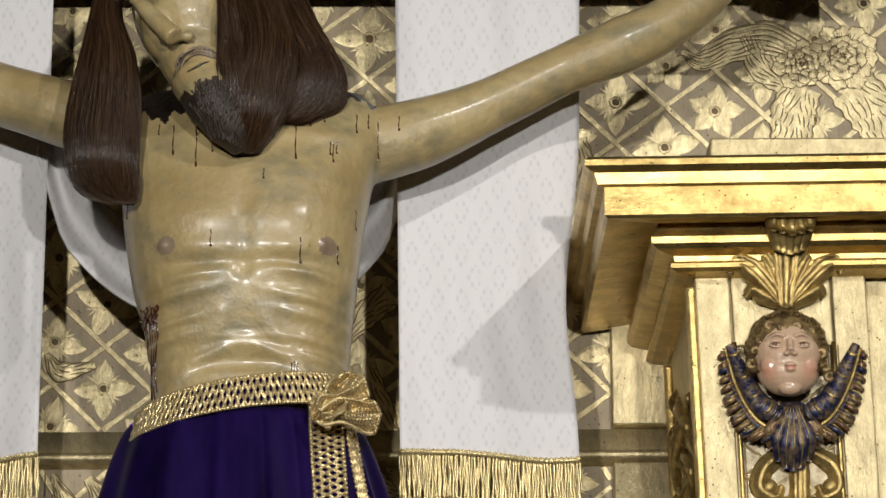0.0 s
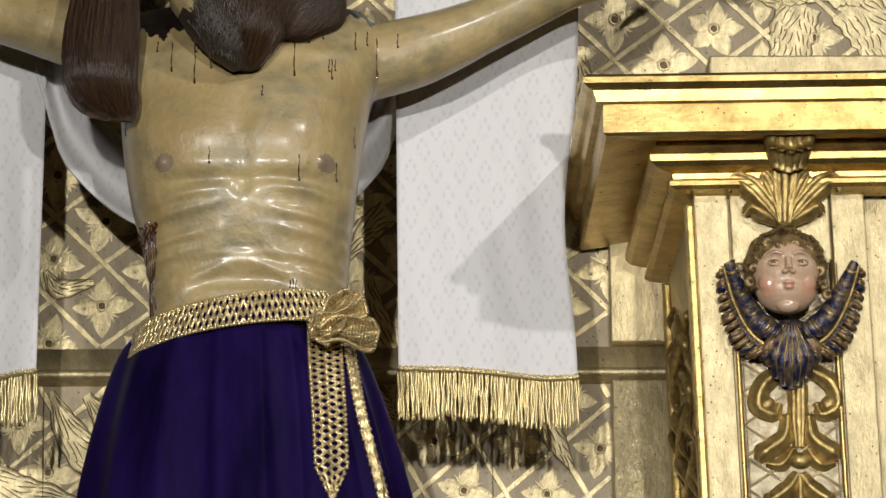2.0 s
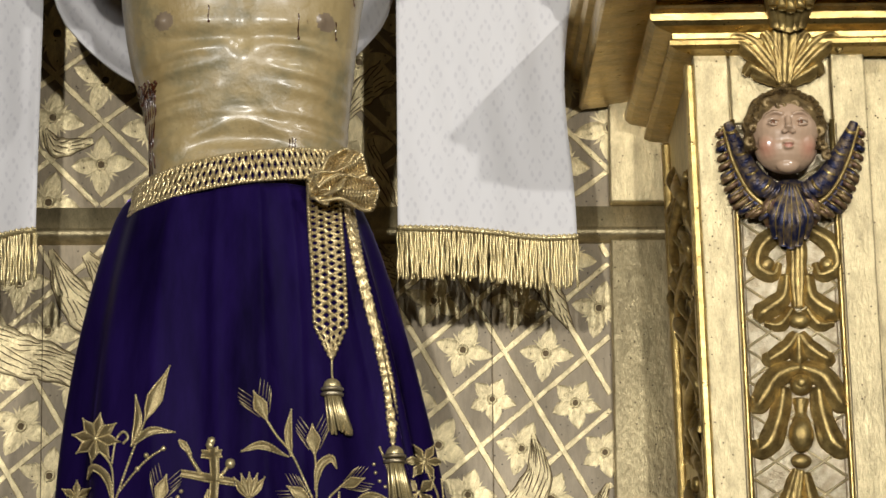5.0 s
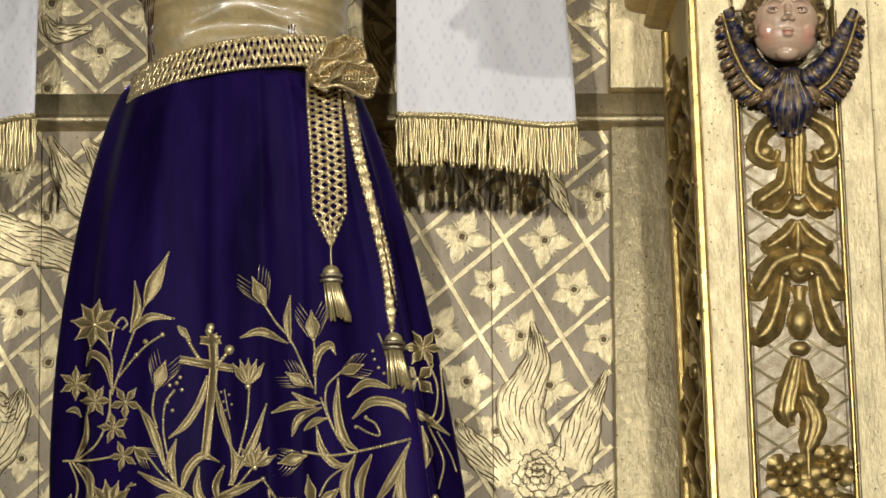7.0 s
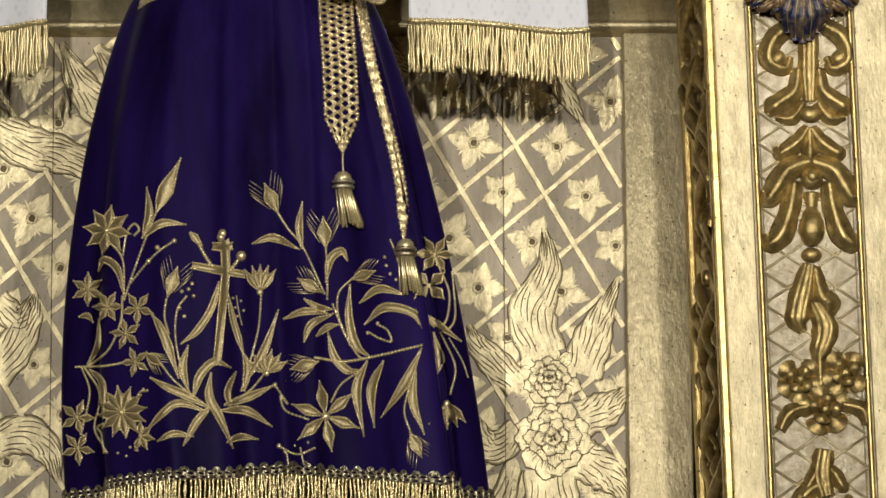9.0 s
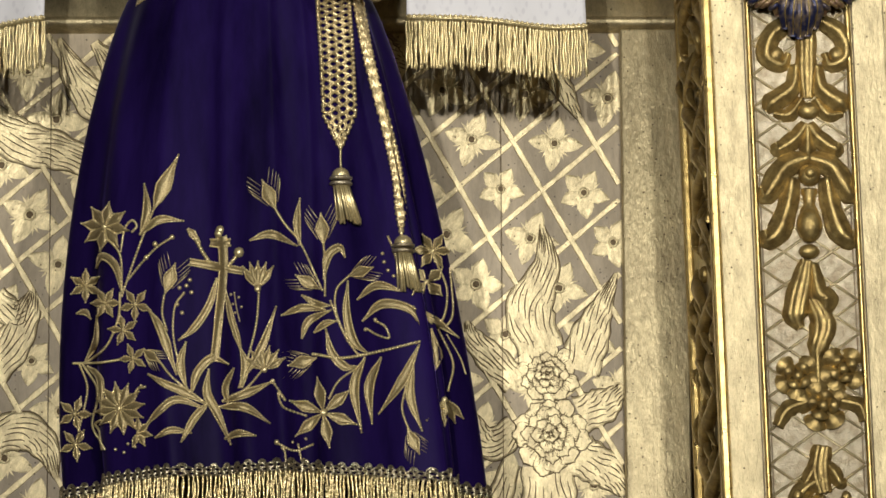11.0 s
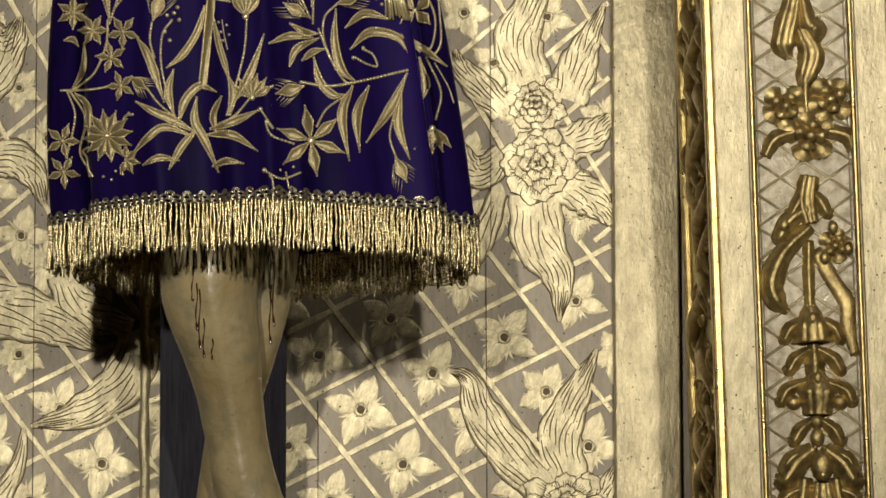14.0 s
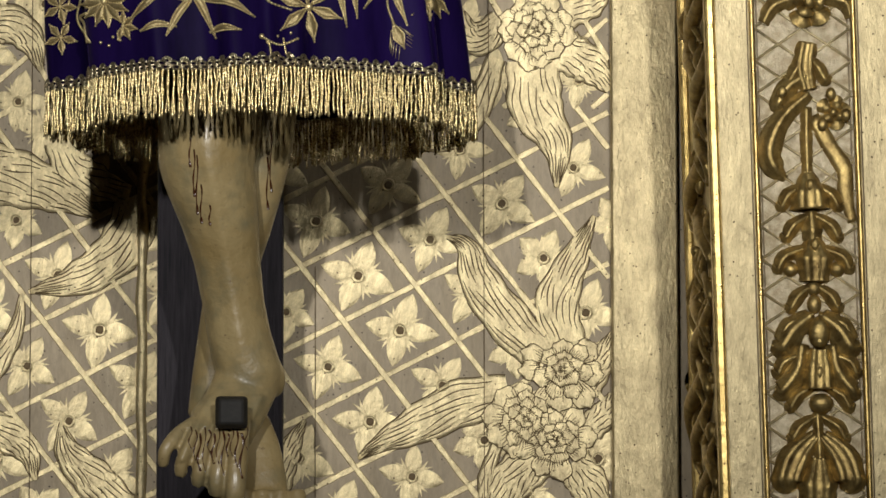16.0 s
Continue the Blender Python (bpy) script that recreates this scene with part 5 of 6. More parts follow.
leaf([(268, 668), (300, 685), (335, 700), (375, 722)], [3, 8, 10, 6])
leaf([(262, 760), (290, 730), (320, 712), (370, 728)], [3, 8, 9, 6])
leaf([(282, 778), (310, 765), (345, 770)], [3, 8, 4])
leaf([(345, 700), (355, 665), (380, 640), (410, 650)], [7, 10, 9, 4]); leaf([(420, 658), (405, 690), (410, 720)], [4, 8, 7])
leaf([(375, 660), (372, 700), (390, 735), (415, 790)], [4, 10, 10, 7]); leaf([(372, 720), (350, 745), (328, 785)], [7, 9, 7])
leaf([(395, 725), (440, 725), (485, 752)], [6, 10, 3]); leaf([(405, 780), (430, 770), (460, 774)], [5, 8, 3])
leaf([(400, 715), (445, 700), (490, 680)], [6, 10, 3]); leaf([(435, 690), (440, 650), (430, 618)], [7, 9, 3])
leaf([(440, 670), (470, 620), (495, 550)], [7, 10, 3]); thread([(430, 690), (445, 640), (460, 580), (464, 525)])
bloom(462, 518, 48, 5, -125, 70, 0.20, "embroidered_tulip")
bloom(475, 660, 42, 6, -150, 120, 0.24, "embroidered_tulip"); thread([(470, 662), (445, 690), (410, 712)])
thread([(430, 575), (424, 550), (420, 525)], 1.6); pearls((414, 528), (428, 533), (418, 545), (433, 550), (422, 560), r=2.6)
# left spray
leaf([(252, 415), (262, 375), (257, 330)], [6, 10, 3]); leaf([(275, 375), (292, 335), (318, 278)], [6, 20, 3])
leaf([(250, 420), (285, 395), (328, 397)], [5, 10, 3]); thread([(275, 375), (255, 425), (235, 480), (218, 530)])
thread([(230, 500), (255, 470), (280, 445), (305, 428)]); pearls((308, 426), (278, 438), (262, 462), r=5)
bloom(185, 405, 45, 8, 10); thread([(195, 430), (215, 460), (218, 520)]); thread([(215, 450), (222, 410), (235, 395), (244, 405), (236, 415)])
leaf([(170, 478), (180, 458), (205, 475), (217, 520)], [3, 8, 9, 6])
bloom(150, 510, 30, 6, -90); bloom(188, 542, 28, 6, -60); bloom(243, 545, 30, 5, 20); bloom(222, 590, 28, 5, 40); bloom(240, 640, 26, 5, -40)
thread([(215, 525), (212, 570), (190, 620), (150, 650)]); leaf([(172, 565), (170, 610), (150, 648)], [3, 8, 4]); leaf([(135, 560), (150, 558), (160, 570)], [3, 7, 2])
thread([(130, 650), (180, 648), (230, 640)]); thread([(140, 650), (155, 690), (150, 730), (140, 770)]); thread([(145, 650), (175, 700), (165, 760), (190, 800)])
leaf([(155, 655), (180, 680), (183, 740)], [4, 9, 3]); bloom(216, 728, 46, 12, -100, 360, 0.26); bloom(133, 740, 32, 5, -70); bloom(135, 795, 30, 5, -60)
thread([(185, 800), (178, 770), (170, 758), (182, 750)]); thread([(225, 770), (245, 700), (262, 690)]); bloom(250, 770, 26, 5, -90, 200)
pearls((232, 790), (225, 805), (245, 795), (210, 800), (255, 688), r=3)
# right sprays
wheat(493, 378, -115, 58); thread([(494, 380), (510, 405), (538, 440), (575, 520)])
leaf([(535, 440), (530, 400), (535, 358)], [5, 9, 3]); leaf([(448, 432), (485, 422), (530, 442)], [3, 10, 5])
wheat(577, 440, -95, 56); thread([(577, 440), (580, 480), (580, 530)])
leaf([(578, 500), (585, 460), (605, 445), (615, 462)], [5, 10, 9, 4])
wheat(570, 518, -150, 48); wheat(622, 495, -20, 44); thread([(622, 495), (600, 520), (600, 560), (620, 610)])
leaf([(540, 530), (565, 545), (588, 548)], [3, 8, 5]); leaf([(505, 565), (540, 552), (580, 555)], [3, 9, 5]); leaf([(540, 605), (552, 575), (590, 556)], [4, 9, 5]); leaf([(562, 595), (580, 580), (600, 575)], [4, 8, 3])
leaf([(620, 505), (618, 560), (630, 610), (655, 632)], [3, 9, 11, 5]); leaf([(582, 590), (592, 630), (615, 655), (635, 655)], [3, 9, 10, 4])
thread([(590, 540), (610, 590), (635, 630), (650, 635)]); thread([(560, 633), (610, 640), (670, 630), (745, 612)], 3.2)
wheat(565, 640, 165, 50)
leaf([(637, 537), (670, 512), (715, 522)], [3, 10, 6]); leaf([(646, 575), (680, 545), (730, 555), (750, 590)], [3, 11, 9, 4])
thread([(655, 590), (672, 600), (692, 605), (685, 585), (668, 575)]); pearls((651, 590), (668, 573), r=4)
leaf([(650, 640), (632, 690), (645, 770)], [5, 12, 3]); leaf([(678, 640), (658, 690), (663, 755)], [5, 12, 3])
leaf([(745, 618), (715, 680), (675, 738)], [4, 12, 3]); leaf([(735, 650), (730, 710), (750, 768)], [4, 11, 3])
thread([(722, 690), (715, 730), (728, 770)]); wheat(725, 765, 65, 48)
thread([(640, 655), (605, 680), (588, 710)]); bloom(578, 735, 62, 6, -100, 360, 0.22, "embroidered_star")
thread([(548, 740), (510, 725), (500, 700), (512, 712), (490, 680)]); pearls((498, 785), (490, 680), r=5)
thread([(502, 788), (530, 800), (560, 790)]); thread([(515, 820), (512, 800), (508, 795)]); thread([(540, 815), (537, 800), (535, 790)]); pearls((520, 822), (545, 815), (525, 785), (548, 780), r=3)
thread([(690, 425), (700, 450), (710, 490)]); pearls((683, 470), (690, 485), (680, 455), (700, 495), r=3.5)
bloom(765, 448, 34, 6, -60); bloom(757, 505, 34, 4, 45, 360, 0.42); thread([(770, 465), (790, 520), (780, 575), (745, 555)]); thread([(795, 480), (800, 560), (785, 590)])
leaf([(735, 550), (770, 575), (810, 605)], [4, 9, 3]); leaf([(765, 590), (775, 640), (762, 675)], [4, 9, 3]); thread([(775, 590), (800, 650), (792, 700)])
bloom(788, 715, 46, 5, 50, 80, 0.20, "embroidered_tulip"); thread([(790, 600), (812, 640), (822, 670)], 2)

# hem: scalloped braid and a long fringe
bm = bmesh.new()
for row in range(2):
    for phase in (0.0, math.pi):
        line = []
        for k in range(1201):
            a = 2 * math.pi * k / 1200
            line.append(skirt_point(a, 1.0, 0.005) + Vector((0, -0.0015 * math.cos(k * 0.8), 0.0005 + 0.0050 * row + 0.0028 * math.sin(k * 0.4 + phase + row))))
        tube(bm, line, [0.0016] * 1201, 4)
for k in range(96):                                                         # scallops along the upper edge
    a0 = 2 * math.pi * k / 96
    for r in (0.0048, 0.0026):
        tube(bm, [skirt_point(a0 + r * 3.6 * math.cos(q), 1.0, 0.005) + Vector((0, 0, 0.0085 + r * math.sin(q))) for q in np.linspace(0, math.pi, 9)], [0.0012] * 9, 4)
part("hem_braid", bm, gilt("tarnished_silver_gold_braid", (0.66, 0.58, 0.40), (0.26, 0.21, 0.13), 0.24, 0.88, 0.45, 300.0, bump=0.12, pits=False), skirt, "tarnished metal thread braid")
bm = bmesh.new()
rnd = random.Random(21)
for layer in (0, 1):
    for k in range(330):
        a = 2 * math.pi * (k + 0.5 * layer) / 330
        p = skirt_point(a, 1.0, 0.004 - 0.009 * layer + rnd.uniform(-0.001, 0.001))
        cord(bm, p, p + Vector((rnd.uniform(-1, 1) * 0.003, 0, -0.062 * rnd.uniform(0.88, 1.08))), 0.0018 * rnd.uniform(0.8, 1.2), 5, 8)
part("hem_fringe", bm, gilt("aged_gold_fringe", (0.74, 0.605, 0.32), (0.28, 0.21, 0.09), 0.24, 0.88, 0.42, 220.0, bump=0.12, pits=False), skirt, "long aged gold fringe")


# ---- the crocheted gold belt ----
belt = thing("belt", "crocheted gold belt knotted at the side with two tasselled tails", "belt")


def belt_point(a, s):
    """s from -1 (lower edge) to 1 (upper edge)."""
    rx, ry = 0.156 - 0.006 * s, 0.122 - 0.004 * s
    z = 2.995 + 0.0205 * s + 0.008 * math.cos(a) + 0.021 * math.sin(a)
    return Vector((-0.283 + rx * math.sin(a), -0.462 - ry * math.cos(a), z))


bm = bmesh.new()
for row in range(3):
    s0 = -0.64 + 0.64 * row
    for phase in (0.0, math.pi):
        n = 672
        line = [belt_point(2 * math.pi * k / n, s0 + 0.40 * math.sin(2 * math.pi * k / n * 56 + phase + row * 1.57)) for k in range(n + 1)]
        line = [p + Vector((0, -0.0012 * math.cos(k * 2 * math.pi / n * 88), 0)) for k, p in enumerate(line)]
        tube(bm, line, [0.0022] * (n + 1), 5)
for s in (-1.0, 1.0):
    for k in range(190):
        ball(bm, belt_point(2 * math.pi * k / 190, s), 0.0033, seg=6)
part("lace_band", bm, LACE, belt)
bm = bmesh.new()
grid(bm, 90, 3, lambda u, v: belt_point(2 * math.pi * u, -0.9 + 1.8 * v) * 1.0 + Vector((0.006 * -math.sin(2 * math.pi * u), 0.006 * math.cos(2 * math.pi * u), 0)), True)
part("lining", bm, VELVET, belt, "purple velvet lining")


def lace_strip(line, width, name, taper=0.0):
    """Crocheted strip along a line of (a, b) on the skirt's sheet."""
    bm = bmesh.new()
    n = 90
    path = smooth_line([(a, b, 0) for a, b in line], n)
    for row in range(4):
        q0 = -0.75 + 0.5 * row
        for phase in (0, math.pi):
            pts = []
            for k, c in enumerate(path):
                w = width * (1 if k < n * (1 - taper) else (n - k) / (n * taper))
                d = (path[min(k + 1, n)] - path[max(k - 1, 0)]).normalized()
                m = Vector((-d.y, d.x, 0))
                q = q0 + 0.30 * math.sin(k * 1.0 + phase + row * 1.57)
                c2 = c + m * q * w
                pts.append(sew(c2.x, c2.y, 0.006) + Vector((0, -0.0012 * math.cos(2 * k), 0)))
            tube(bm, pts, [0.0019] * len(pts), 5)
    for side in (-1, 1):
        for k in range(0, n, 2):
            w = width * (1 if k < n * (1 - taper) else (n - k) / (n * taper))
            d = (path[min(k + 1, n)] - path[max(k - 1, 0)]).normalized()
            c2 = path[k] + Vector((-d.y, d.x, 0)) * side * w
            ball(bm, sew(c2.x, c2.y, 0.006), 0.0034, seg=6)
    part(name, bm, LACE, belt)


def tassel(a, b, lean=0):
    """A bound head with bright rings and a skirt of threads."""
    t = new("tassel")
    t.parent = belt
    bm = bmesh.new()
    top_ = sew(a, b, 0.014)
    ball(bm, top_ + Vector((0, 0, -0.006)), 0.012, (1, 0.9, 0.9), seg=12)
    part("head", bm, GOLD_THREAD, t)
    for k in range(2):
        bm = bmesh.new()
        c = top_ + Vector((0, 0, -0.010 - 0.007 * k))
        tube(bm, [c + Vector((0.0125 * math.cos(q), 0.0115 * math.sin(q), 0)) for q in np.linspace(0, 2 * math.pi, 17)], [0.0030] * 17, 6)
        part("ring", bm, SILVER, t, "bright silver gilt ring")
    bm = bmesh.new()
    r = random.Random(4)
    for k in range(70):
        q, rad = r.uniform(0, 6.28), r.uniform(0.4, 1.0) ** 0.5
        base = top_ + Vector((0.010 * rad * math.cos(q), 0.009 * rad * math.sin(q), -0.018))
        end = top_ + Vector((lean * 0.00074 + 0.016 * rad * math.cos(q), 0.012 * rad * math.sin(q), -0.070 * r.uniform(0.94, 1.04)))
        tube(bm, [base, (base + end) / 2, end], [0.0014] * 3, 4)
    part("threads", bm, GOLD_THREAD, t)


lace_strip([(590, -85), (592, 0), (600, 120), (606, 268)], 28, "tail", 0.14)
lace_strip([(622, -80), (640, 20), (657, 110), (690, 240), (708, 330), (714, 425)], 7, "tail", 0.1)
thread([(606, 262), (606, 285), (607, 305)], 3, 8, "cord", False)
tassel(607, 308, 14)
tassel(717, 428, 10)
bm = bmesh.new()
def lace_fan(root, tip, w0, w1, folds, seed):
    """A gathered loop of lace that opens from root to tip, crumpled into folds."""
    root, tip = Vector(root), Vector(tip)
    along = tip - root
    across = Vector((-along.z, 0, along.x)).normalized()
    def at(u, v):
        w = w0 + (w1 - w0) * u ** 0.7
        q = 2 * v - 1
        puff = -0.020 * math.sin(math.pi * min(1.0, 0.15 + u)) - 0.010 * math.sin(folds * q + seed + 2 * u) - 0.003 * math.sin(2.3 * folds * q + 5 * u)
        return root + along * (u * (1 - 0.16 * q * q)) + across * (q * w + 0.003 * math.sin(7 * u + seed + 3 * q)) + Vector((0, puff, 0))
    for row in range(6):
        for ph in (0, math.pi):
            pts = [at(k / 70, (row + 0.5 + 0.5 * math.sin(0.8 * k + ph + 1.57 * row)) / 6) for k in range(71)]
            tube(bm, pts, [0.0014] * 71, 4)
    rim = [at(k / 30, 0.0) for k in range(31)] + [at(1.0, k / 20) for k in range(21)] + [at(1 - k / 30, 1.0) for k in range(31)]
    for q in rim:
        ball(bm, q + Vector((0, -0.001, 0)), 0.0030, seg=6)


lace_fan((-0.182, -0.592, 2.966), (-0.128, -0.578, 3.022), 0.010, 0.022, 5.0, 0.4)
lace_fan((-0.180, -0.595, 2.962), (-0.103, -0.570, 2.975), 0.009, 0.023, 6.0, 2.0)
lace_fan((-0.158, -0.598, 2.985), (-0.190, -0.600, 2.958), 0.014, 0.020, 4.0, 3.1)
part("knot", bm, LACE, belt, "loosely tied gold lace knot")


# ---- the statue's finish: painted hair, wounds and drips, all on the one carved figure ----
from mathutils.bvhtree import BVHTree

PAINTED_HAIR_AND_SHADE = plain("dark_painted_matted_hair_and_face_shade", (0.005, 0.0035, 0.003), (0.018, 0.012, 0.008), 0.28, 26.0, bump=0.9, coat=0.3)
BLOOD = plain("dark_red_glaze", (0.030, 0.009, 0.004), (0.075, 0.022, 0.008), 0.26, 60.0, bump=0.1, coat=0.5)
AREOLA = plain("grey_brown_flesh_paint", (0.17, 0.125, 0.085), (0.24, 0.18, 0.115), 0.34, 30.0, bump=0.05, coat=0.5)
BEARD_AND_EYE_SHADE = plain("brown_painted_beard_and_eye_shade", (0.008, 0.005, 0.003), (0.034, 0.021, 0.011), 0.55, 110.0, bump=0.25, coat=0.0)
SKIN_TREE = BVHTree.FromBMesh(STATUE_BM)


def skin_at(x, z, off=0.0):
    hit = SKIN_TREE.ray_cast(Vector((x, -1.2, z)), Vector((0, 1, 0)))
    return (hit[0] + Vector((0, -off, 0))) if hit[0] else None


def body(a, b):
    """Drawing sheet over the chest, units of about 0.78 mm."""
    return (-0.286 + (a - 430) * 0.000772, 3.1763 - (b - 480) * 0.000795)


def shin(a, b):
    return (-0.2805 + (a - 420) * 0.000750, 2.4170 - b * 0.000748)


for f in STATUE_BM.faces:
    c = f.calc_center_median()
    n = 0.008 * math.sin(c.x * 130) + 0.006 * math.sin(c.x * 310 + 1)
    collar = c.z > 3.412 + n + 0.22 * max(0.0, c.x + 0.27) and -0.44 < c.x < -0.075 and c.y > -0.535
    beard = c.z < 3.424 + 0.6 * n + 0.35 * (c.x + 0.33) and c.z > 3.322 and abs(c.x + 0.315) < 0.062 and c.y < -0.571 - 0.09 * max(0, 3.40 - c.z)
    nip = min(math.hypot(c.x - body(295, 435)[0], c.z - body(295, 435)[1]), math.hypot(c.x - body(578, 435)[0], c.z - body(578, 435)[1])) < 0.0125 and c.y < -0.46
    f.material_index = 1 if collar else 4 if beard else 3 if nip else 0


def drip(sheet, a, b, length, r=0.0015, bend=0.0, drop=True):
    pts = []
    for k in range(11):
        x, z = sheet(a + bend * math.sin(k * 0.7), b + length * k / 10)
        p = skin_at(x, z, -0.0002)
        if p is not None:
            pts.append(p)
    if len(pts) > 3:
        rr = [r * (0.8 + 0.25 * math.sin(k * 1.3)) for k in range(len(pts))]
        if drop:
            rr[-1] = rr[-2] = r * 1.5
        tube(STATUE_BM, pts, rr, 6, mat=2, flat=0.6)


for a, b, length in ((306, 205, 62), (347, 225, 70), (376, 240, 25), (522, 205, 75), (548, 180, 30), (573, 175, 24), (630, 175, 40), (651, 170, 30), (668, 180, 70), (706, 170, 28),
                     (280, 200, 24), (588, 240, 40), (583, 240, 26), (594, 240, 22), (627, 358, 34), (374, 412, 30), (530, 425, 42), (595, 430, 30), (224, 340, 26),
                     (519, 630, 34), (514, 632, 24), (524, 632, 14), (466, 300, 20)):
    drip(body, a, b, length, 0.0012, 0.7)
for k in range(6):
    drip(body, 255 + 4.4 * k, 535 + 4 * (k % 3), 155 - 14 * abs(k - 3), 0.0015 + 0.0005 * (k % 2), 3.0, False)
for k in range(6):
    drip(body, 248 + 6 * k, 524 + (k * 5) % 7, 14 + (k * 11) % 17, 0.0020 + 0.0007 * (k % 3), 3)
for a, b, length in ((345, 280, 80), (350, 290, 100), (357, 340, 65), (372, 375, 34), (476, 230, 110), (470, 280, 90), (338, 250, 60)):
    drip(shin, a, b, length, 0.0014, 1.6)
for k in range(13):
    drip(shin, 340 + 8 * k, 762 + 6 * (k % 3), 40 + 13 * (k % 4), 0.0011 + 0.0005 * (k % 3), 3, False)

# carved wavy strands of the beard and moustache
rnd = random.Random(12)
for k in range(240):
    x = -0.356 + 0.085 * rnd.random()
    z = 3.420 + 0.30 * (x + 0.33) + rnd.uniform(-0.06, 0.012)
    pts, ph = [], rnd.uniform(0, 6.28)
    for j in range(9):
        s = j / 8
        p = skin_at(x + s * (-0.312 - x) * 0.45 + 0.0025 * math.sin(ph + 7 * s), z - 0.042 * s, 0.0006 * rnd.random())
        if p is None or p.y > -0.572 or p.z < 3.338 or (pts and abs(p.y - pts[-1].y) > 0.006):
            break
        pts.append(p)
    if len(pts) > 4:
        tube(STATUE_BM, pts, [0.0017 * (1 - 0.6 * j / len(pts)) for j in range(len(pts))], 5, mat=4)



def face(a, b):
    x, z = body(a, b)
    return x, z - 0.0163


def ridge(line, radii, mat, off=0.0):
    pts = [skin_at(*face(a, b), off) for a, b in line]
    if all(p is not None for p in pts):
        tube(STATUE_BM, pts, radii, 8, 12, mat)


# moustache, lips and the slit between them, its shade a dark raised line
for k in range(46):
    d, e = rnd.uniform(-9, 10), rnd.uniform(-6, 6)
    ridge([(314 + e, 122 + d), (322 + e, 98 + d), (346, 86 + d), (372 + e, 88 + d), (392 + e, 94 + d)], [0.0004, 0.0011, 0.0013, 0.0011, 0.0004], 3 if k % 3 else 4, -0.0004)
for k in range(3):                                                         # brow, and the eye socket's shade laid on as dark ridges
    ridge([(216, 26 + 5 * k), (230, 34 + 5 * k), (244, 40 + 4 * k), (254, 42 + 3 * k)], [0.0008, 0.0020, 0.0020, 0.0006], 4 if k else 1, 0.0003)
ridge([(333, 126), (346, 121), (358, 114), (372, 108)], [0.0008, 0.0018, 0.0018, 0.0008], 1, 0.0006)

statue_ob = new("crucified_statue", mesh_of("crucified_statue", STATUE_BM, SKIN, PAINTED_HAIR_AND_SHADE, BLOOD, AREOLA, BEARD_AND_EYE_SHADE))
tagged(statue_ob, "varnished painted wooden crucified figure with bowed head", "statue")

# ---- the nail through the feet ----
IRON = plain("black_wrought_iron", (0.008, 0.007, 0.006), (0.022, 0.020, 0.017), 0.72, 60.0, metal=0.0, bump=0.2)
bm = bmesh.new()
nx, nz = shin(411, 738)
box(bm, nx - 0.021, nx + 0.021, -0.565, -0.545, nz - 0.021, nz + 0.021, 0.005)
for v in bm.verts:
    if v.co.y < -0.558:
        v.co.x, v.co.z = nx + (v.co.x - nx) * 0.82, nz + (v.co.z - nz) * 0.82
box(bm, nx - 0.007, nx + 0.007, -0.548, -0.20, nz - 0.007, nz + 0.007, 0.001)
tagged(part("nail", bm, IRON, None, "square black iron nail through the statue's feet", False), category="nail")

# ---- the wig of long brown hair ----
def hair_material():
    m, nt, b = node_material("brown_hair")
    g = nt.nodes.new("ShaderNodeNewGeometry")
    nt.links.new(ramp(nt, g.outputs["Random Per Island"], [(0.0, (0.018, 0.009, 0.0045)), (0.6, (0.042, 0.021, 0.0105)), (1.0, (0.090, 0.049, 0.024))]), b.inputs["Base Color"])
    b.inputs["Roughness"].default_value = 0.30
    b.inputs["Specular IOR Level"].default_value = 0.5
    return m


HAIR = hair_material()
wig = thing("wig", "long brown natural hair wig on the crucified statue", "wig")


def head_sheet(a, b):
    return (-0.4715 + (a - 190) * 0.000765, 3.5470 - b * 0.000755)


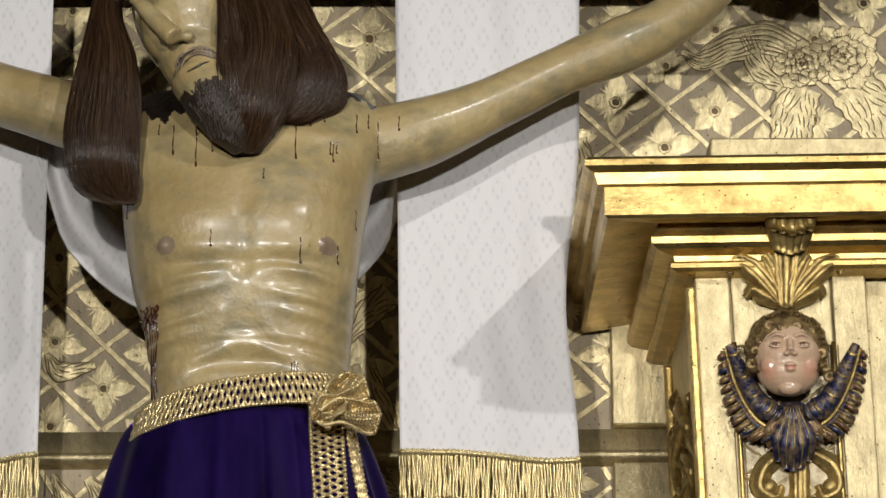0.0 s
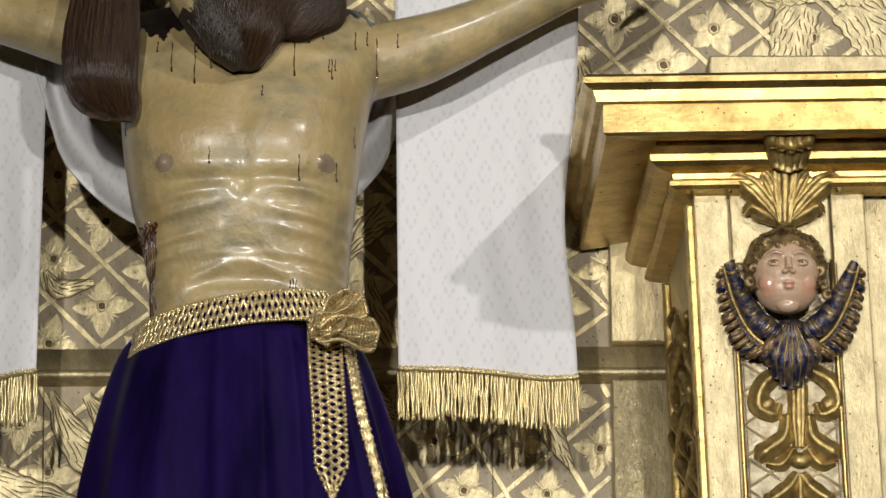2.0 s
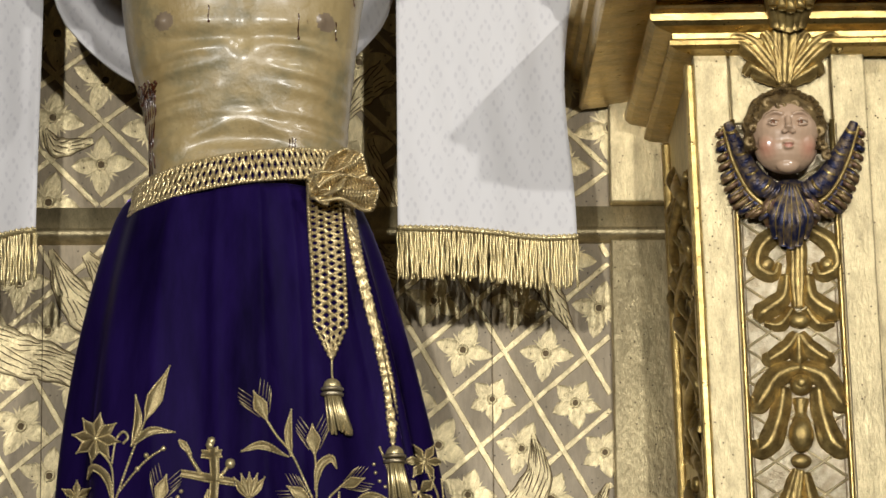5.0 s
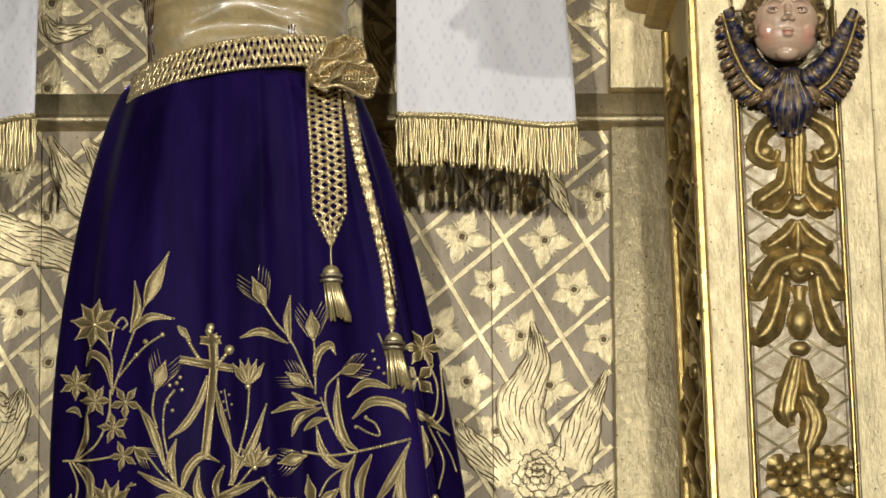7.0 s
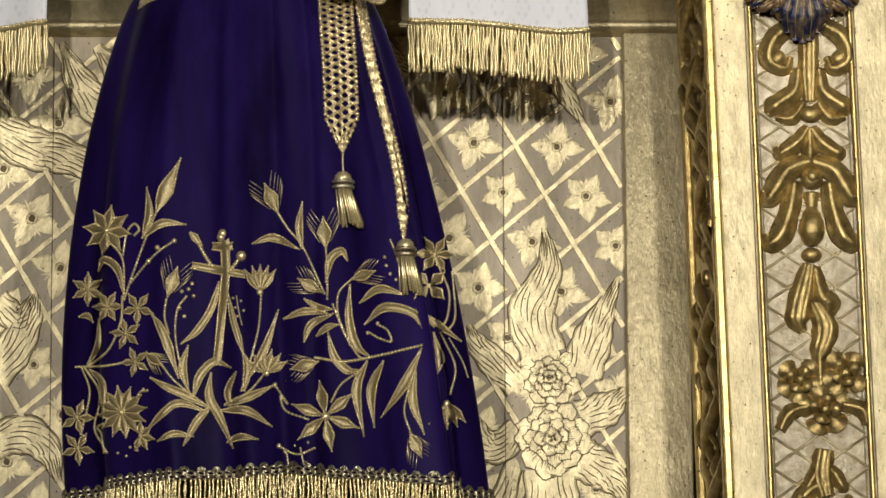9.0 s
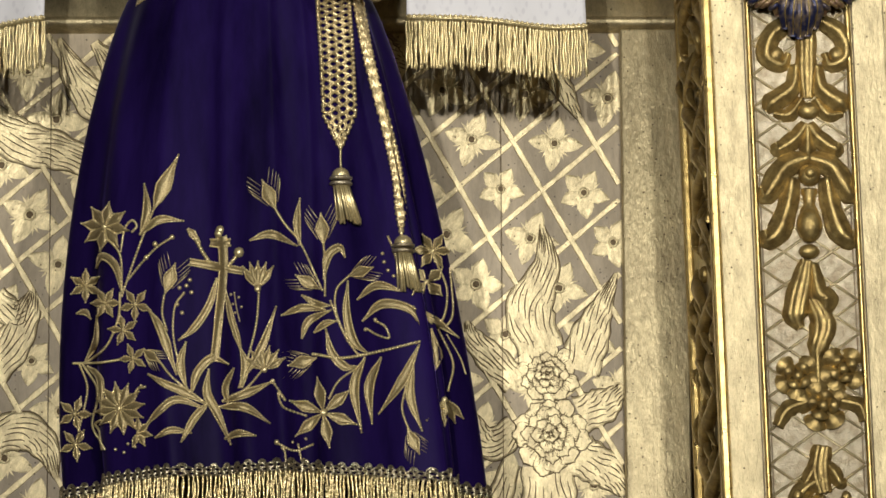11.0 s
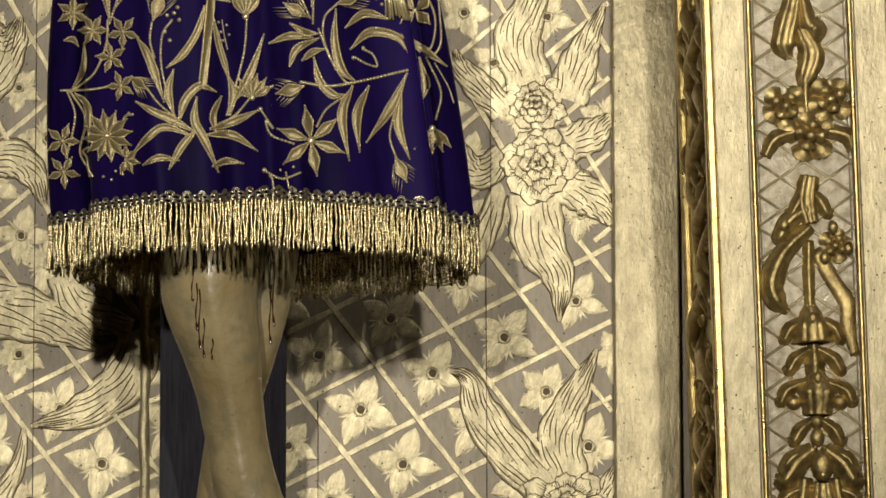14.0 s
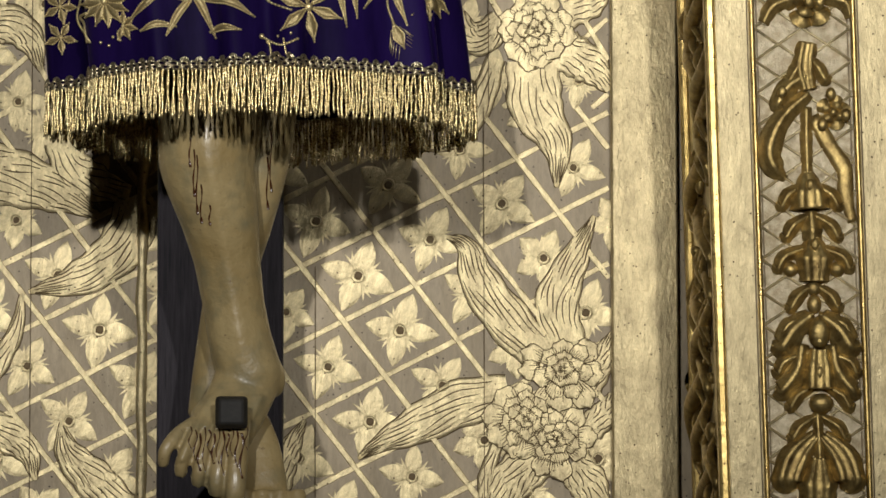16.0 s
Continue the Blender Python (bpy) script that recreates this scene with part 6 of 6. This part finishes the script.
def lock(rings, count, seed, name="lock"):
    """A heavy lock of hair: rings of (a, b, half width, depth, y) from top to tip; its strands flow from ring to ring and curl in at the end."""
    rnd = random.Random(seed)
    n = 22
    bm = bmesh.new()
    centre = smooth_line([(a, b, y) for a, b, w, d, y in rings], n)
    wide = smooth_line([(w, d, 0) for a, b, w, d, y in rings], n)
    core = []
    for k in range(n + 1):
        x, z = head_sheet(centre[k].x, centre[k].y)
        core.append(Vector((x, centre[k].z, z)))
    tube(bm, core, [max(0.002, wide[k].x * 0.00062 * min(1.0, (n - k) / 5)) for k in range(n + 1)], 10, flat=0.6)
    tufts = [(rnd.uniform(0, 2 * math.pi), rnd.uniform(0.5, 1.0), rnd.uniform(0, 6.28), rnd.uniform(0.4, 1.0)) for _ in range(34)]
    for _ in range(count):
        tuft = rnd.choice(tufts)
        t, q = tuft[0] + rnd.gauss(0, 0.55), min(1.0, max(0.35, tuft[1] + rnd.gauss(0, 0.16))) ** 0.5
        last = n - int(abs(rnd.gauss(0, 1.6)))
        ph, amp, drift = rnd.uniform(0, 6.28), rnd.uniform(0.3, 1.6), rnd.gauss(0, 0.12)
        pts = []
        for k in range(0, max(last, 10) + 1):
            s = k / n
            c = centre[k]
            a = c.x + wide[k].x * (q * math.cos(t + drift * s * 3)) + amp * 2.0 * math.sin(ph + 8 * s) * s + 13.0 * tuft[3] * math.sin(8.5 * s + tuft[2]) * s ** 1.5
            b = c.y + 4 * math.sin(ph + t) * s
            x, z = head_sheet(a, b)
            pts.append((x, c.z + wide[k].y * q * math.sin(t + drift * s * 3) + 0.0015 * math.sin(ph + 11 * s), z))
        tube(bm, pts, [0.00042] * (len(pts) - 2) + [0.0004, 0.0002], 3)
    part(name, bm, HAIR, wig)


lock([(188, -80, 24, 0.03, -0.50), (184, 0, 30, 0.045, -0.53), (190, 90, 50, 0.05, -0.555), (184, 200, 66, 0.05, -0.565), (180, 280, 64, 0.05, -0.565), (190, 325, 56, 0.04, -0.56), (205, 350, 36, 0.022, -0.56), (225, 362, 8, 0.006, -0.56)], 3600, 1)
lock([(420, -90, 60, 0.04, -0.50), (450, 0, 62, 0.05, -0.54), (465, 80, 62, 0.055, -0.565), (455, 160, 62, 0.055, -0.575), (445, 220, 52, 0.045, -0.578), (440, 262, 24, 0.02, -0.575), (436, 275, 6, 0.006, -0.575)], 3400, 2)
lock([(470, -90, 70, 0.04, -0.45), (510, 0, 60, 0.05, -0.49), (545, 70, 58, 0.05, -0.50), (560, 120, 52, 0.05, -0.505), (545, 165, 55, 0.04, -0.51), (510, 205, 30, 0.02, -0.53)], 2800, 3)
lock([(330, -140, 110, 0.06, -0.45), (330, -90, 130, 0.07, -0.50), (300, -50, 100, 0.05, -0.56), (240, -20, 30, 0.03, -0.55)], 700, 4)
lock([(395, -70, 16, 0.02, -0.58), (404, 0, 16, 0.02, -0.60), (412, 80, 22, 0.02, -0.605), (416, 150, 26, 0.02, -0.61), (420, 215, 18, 0.015, -0.605)], 400, 5)
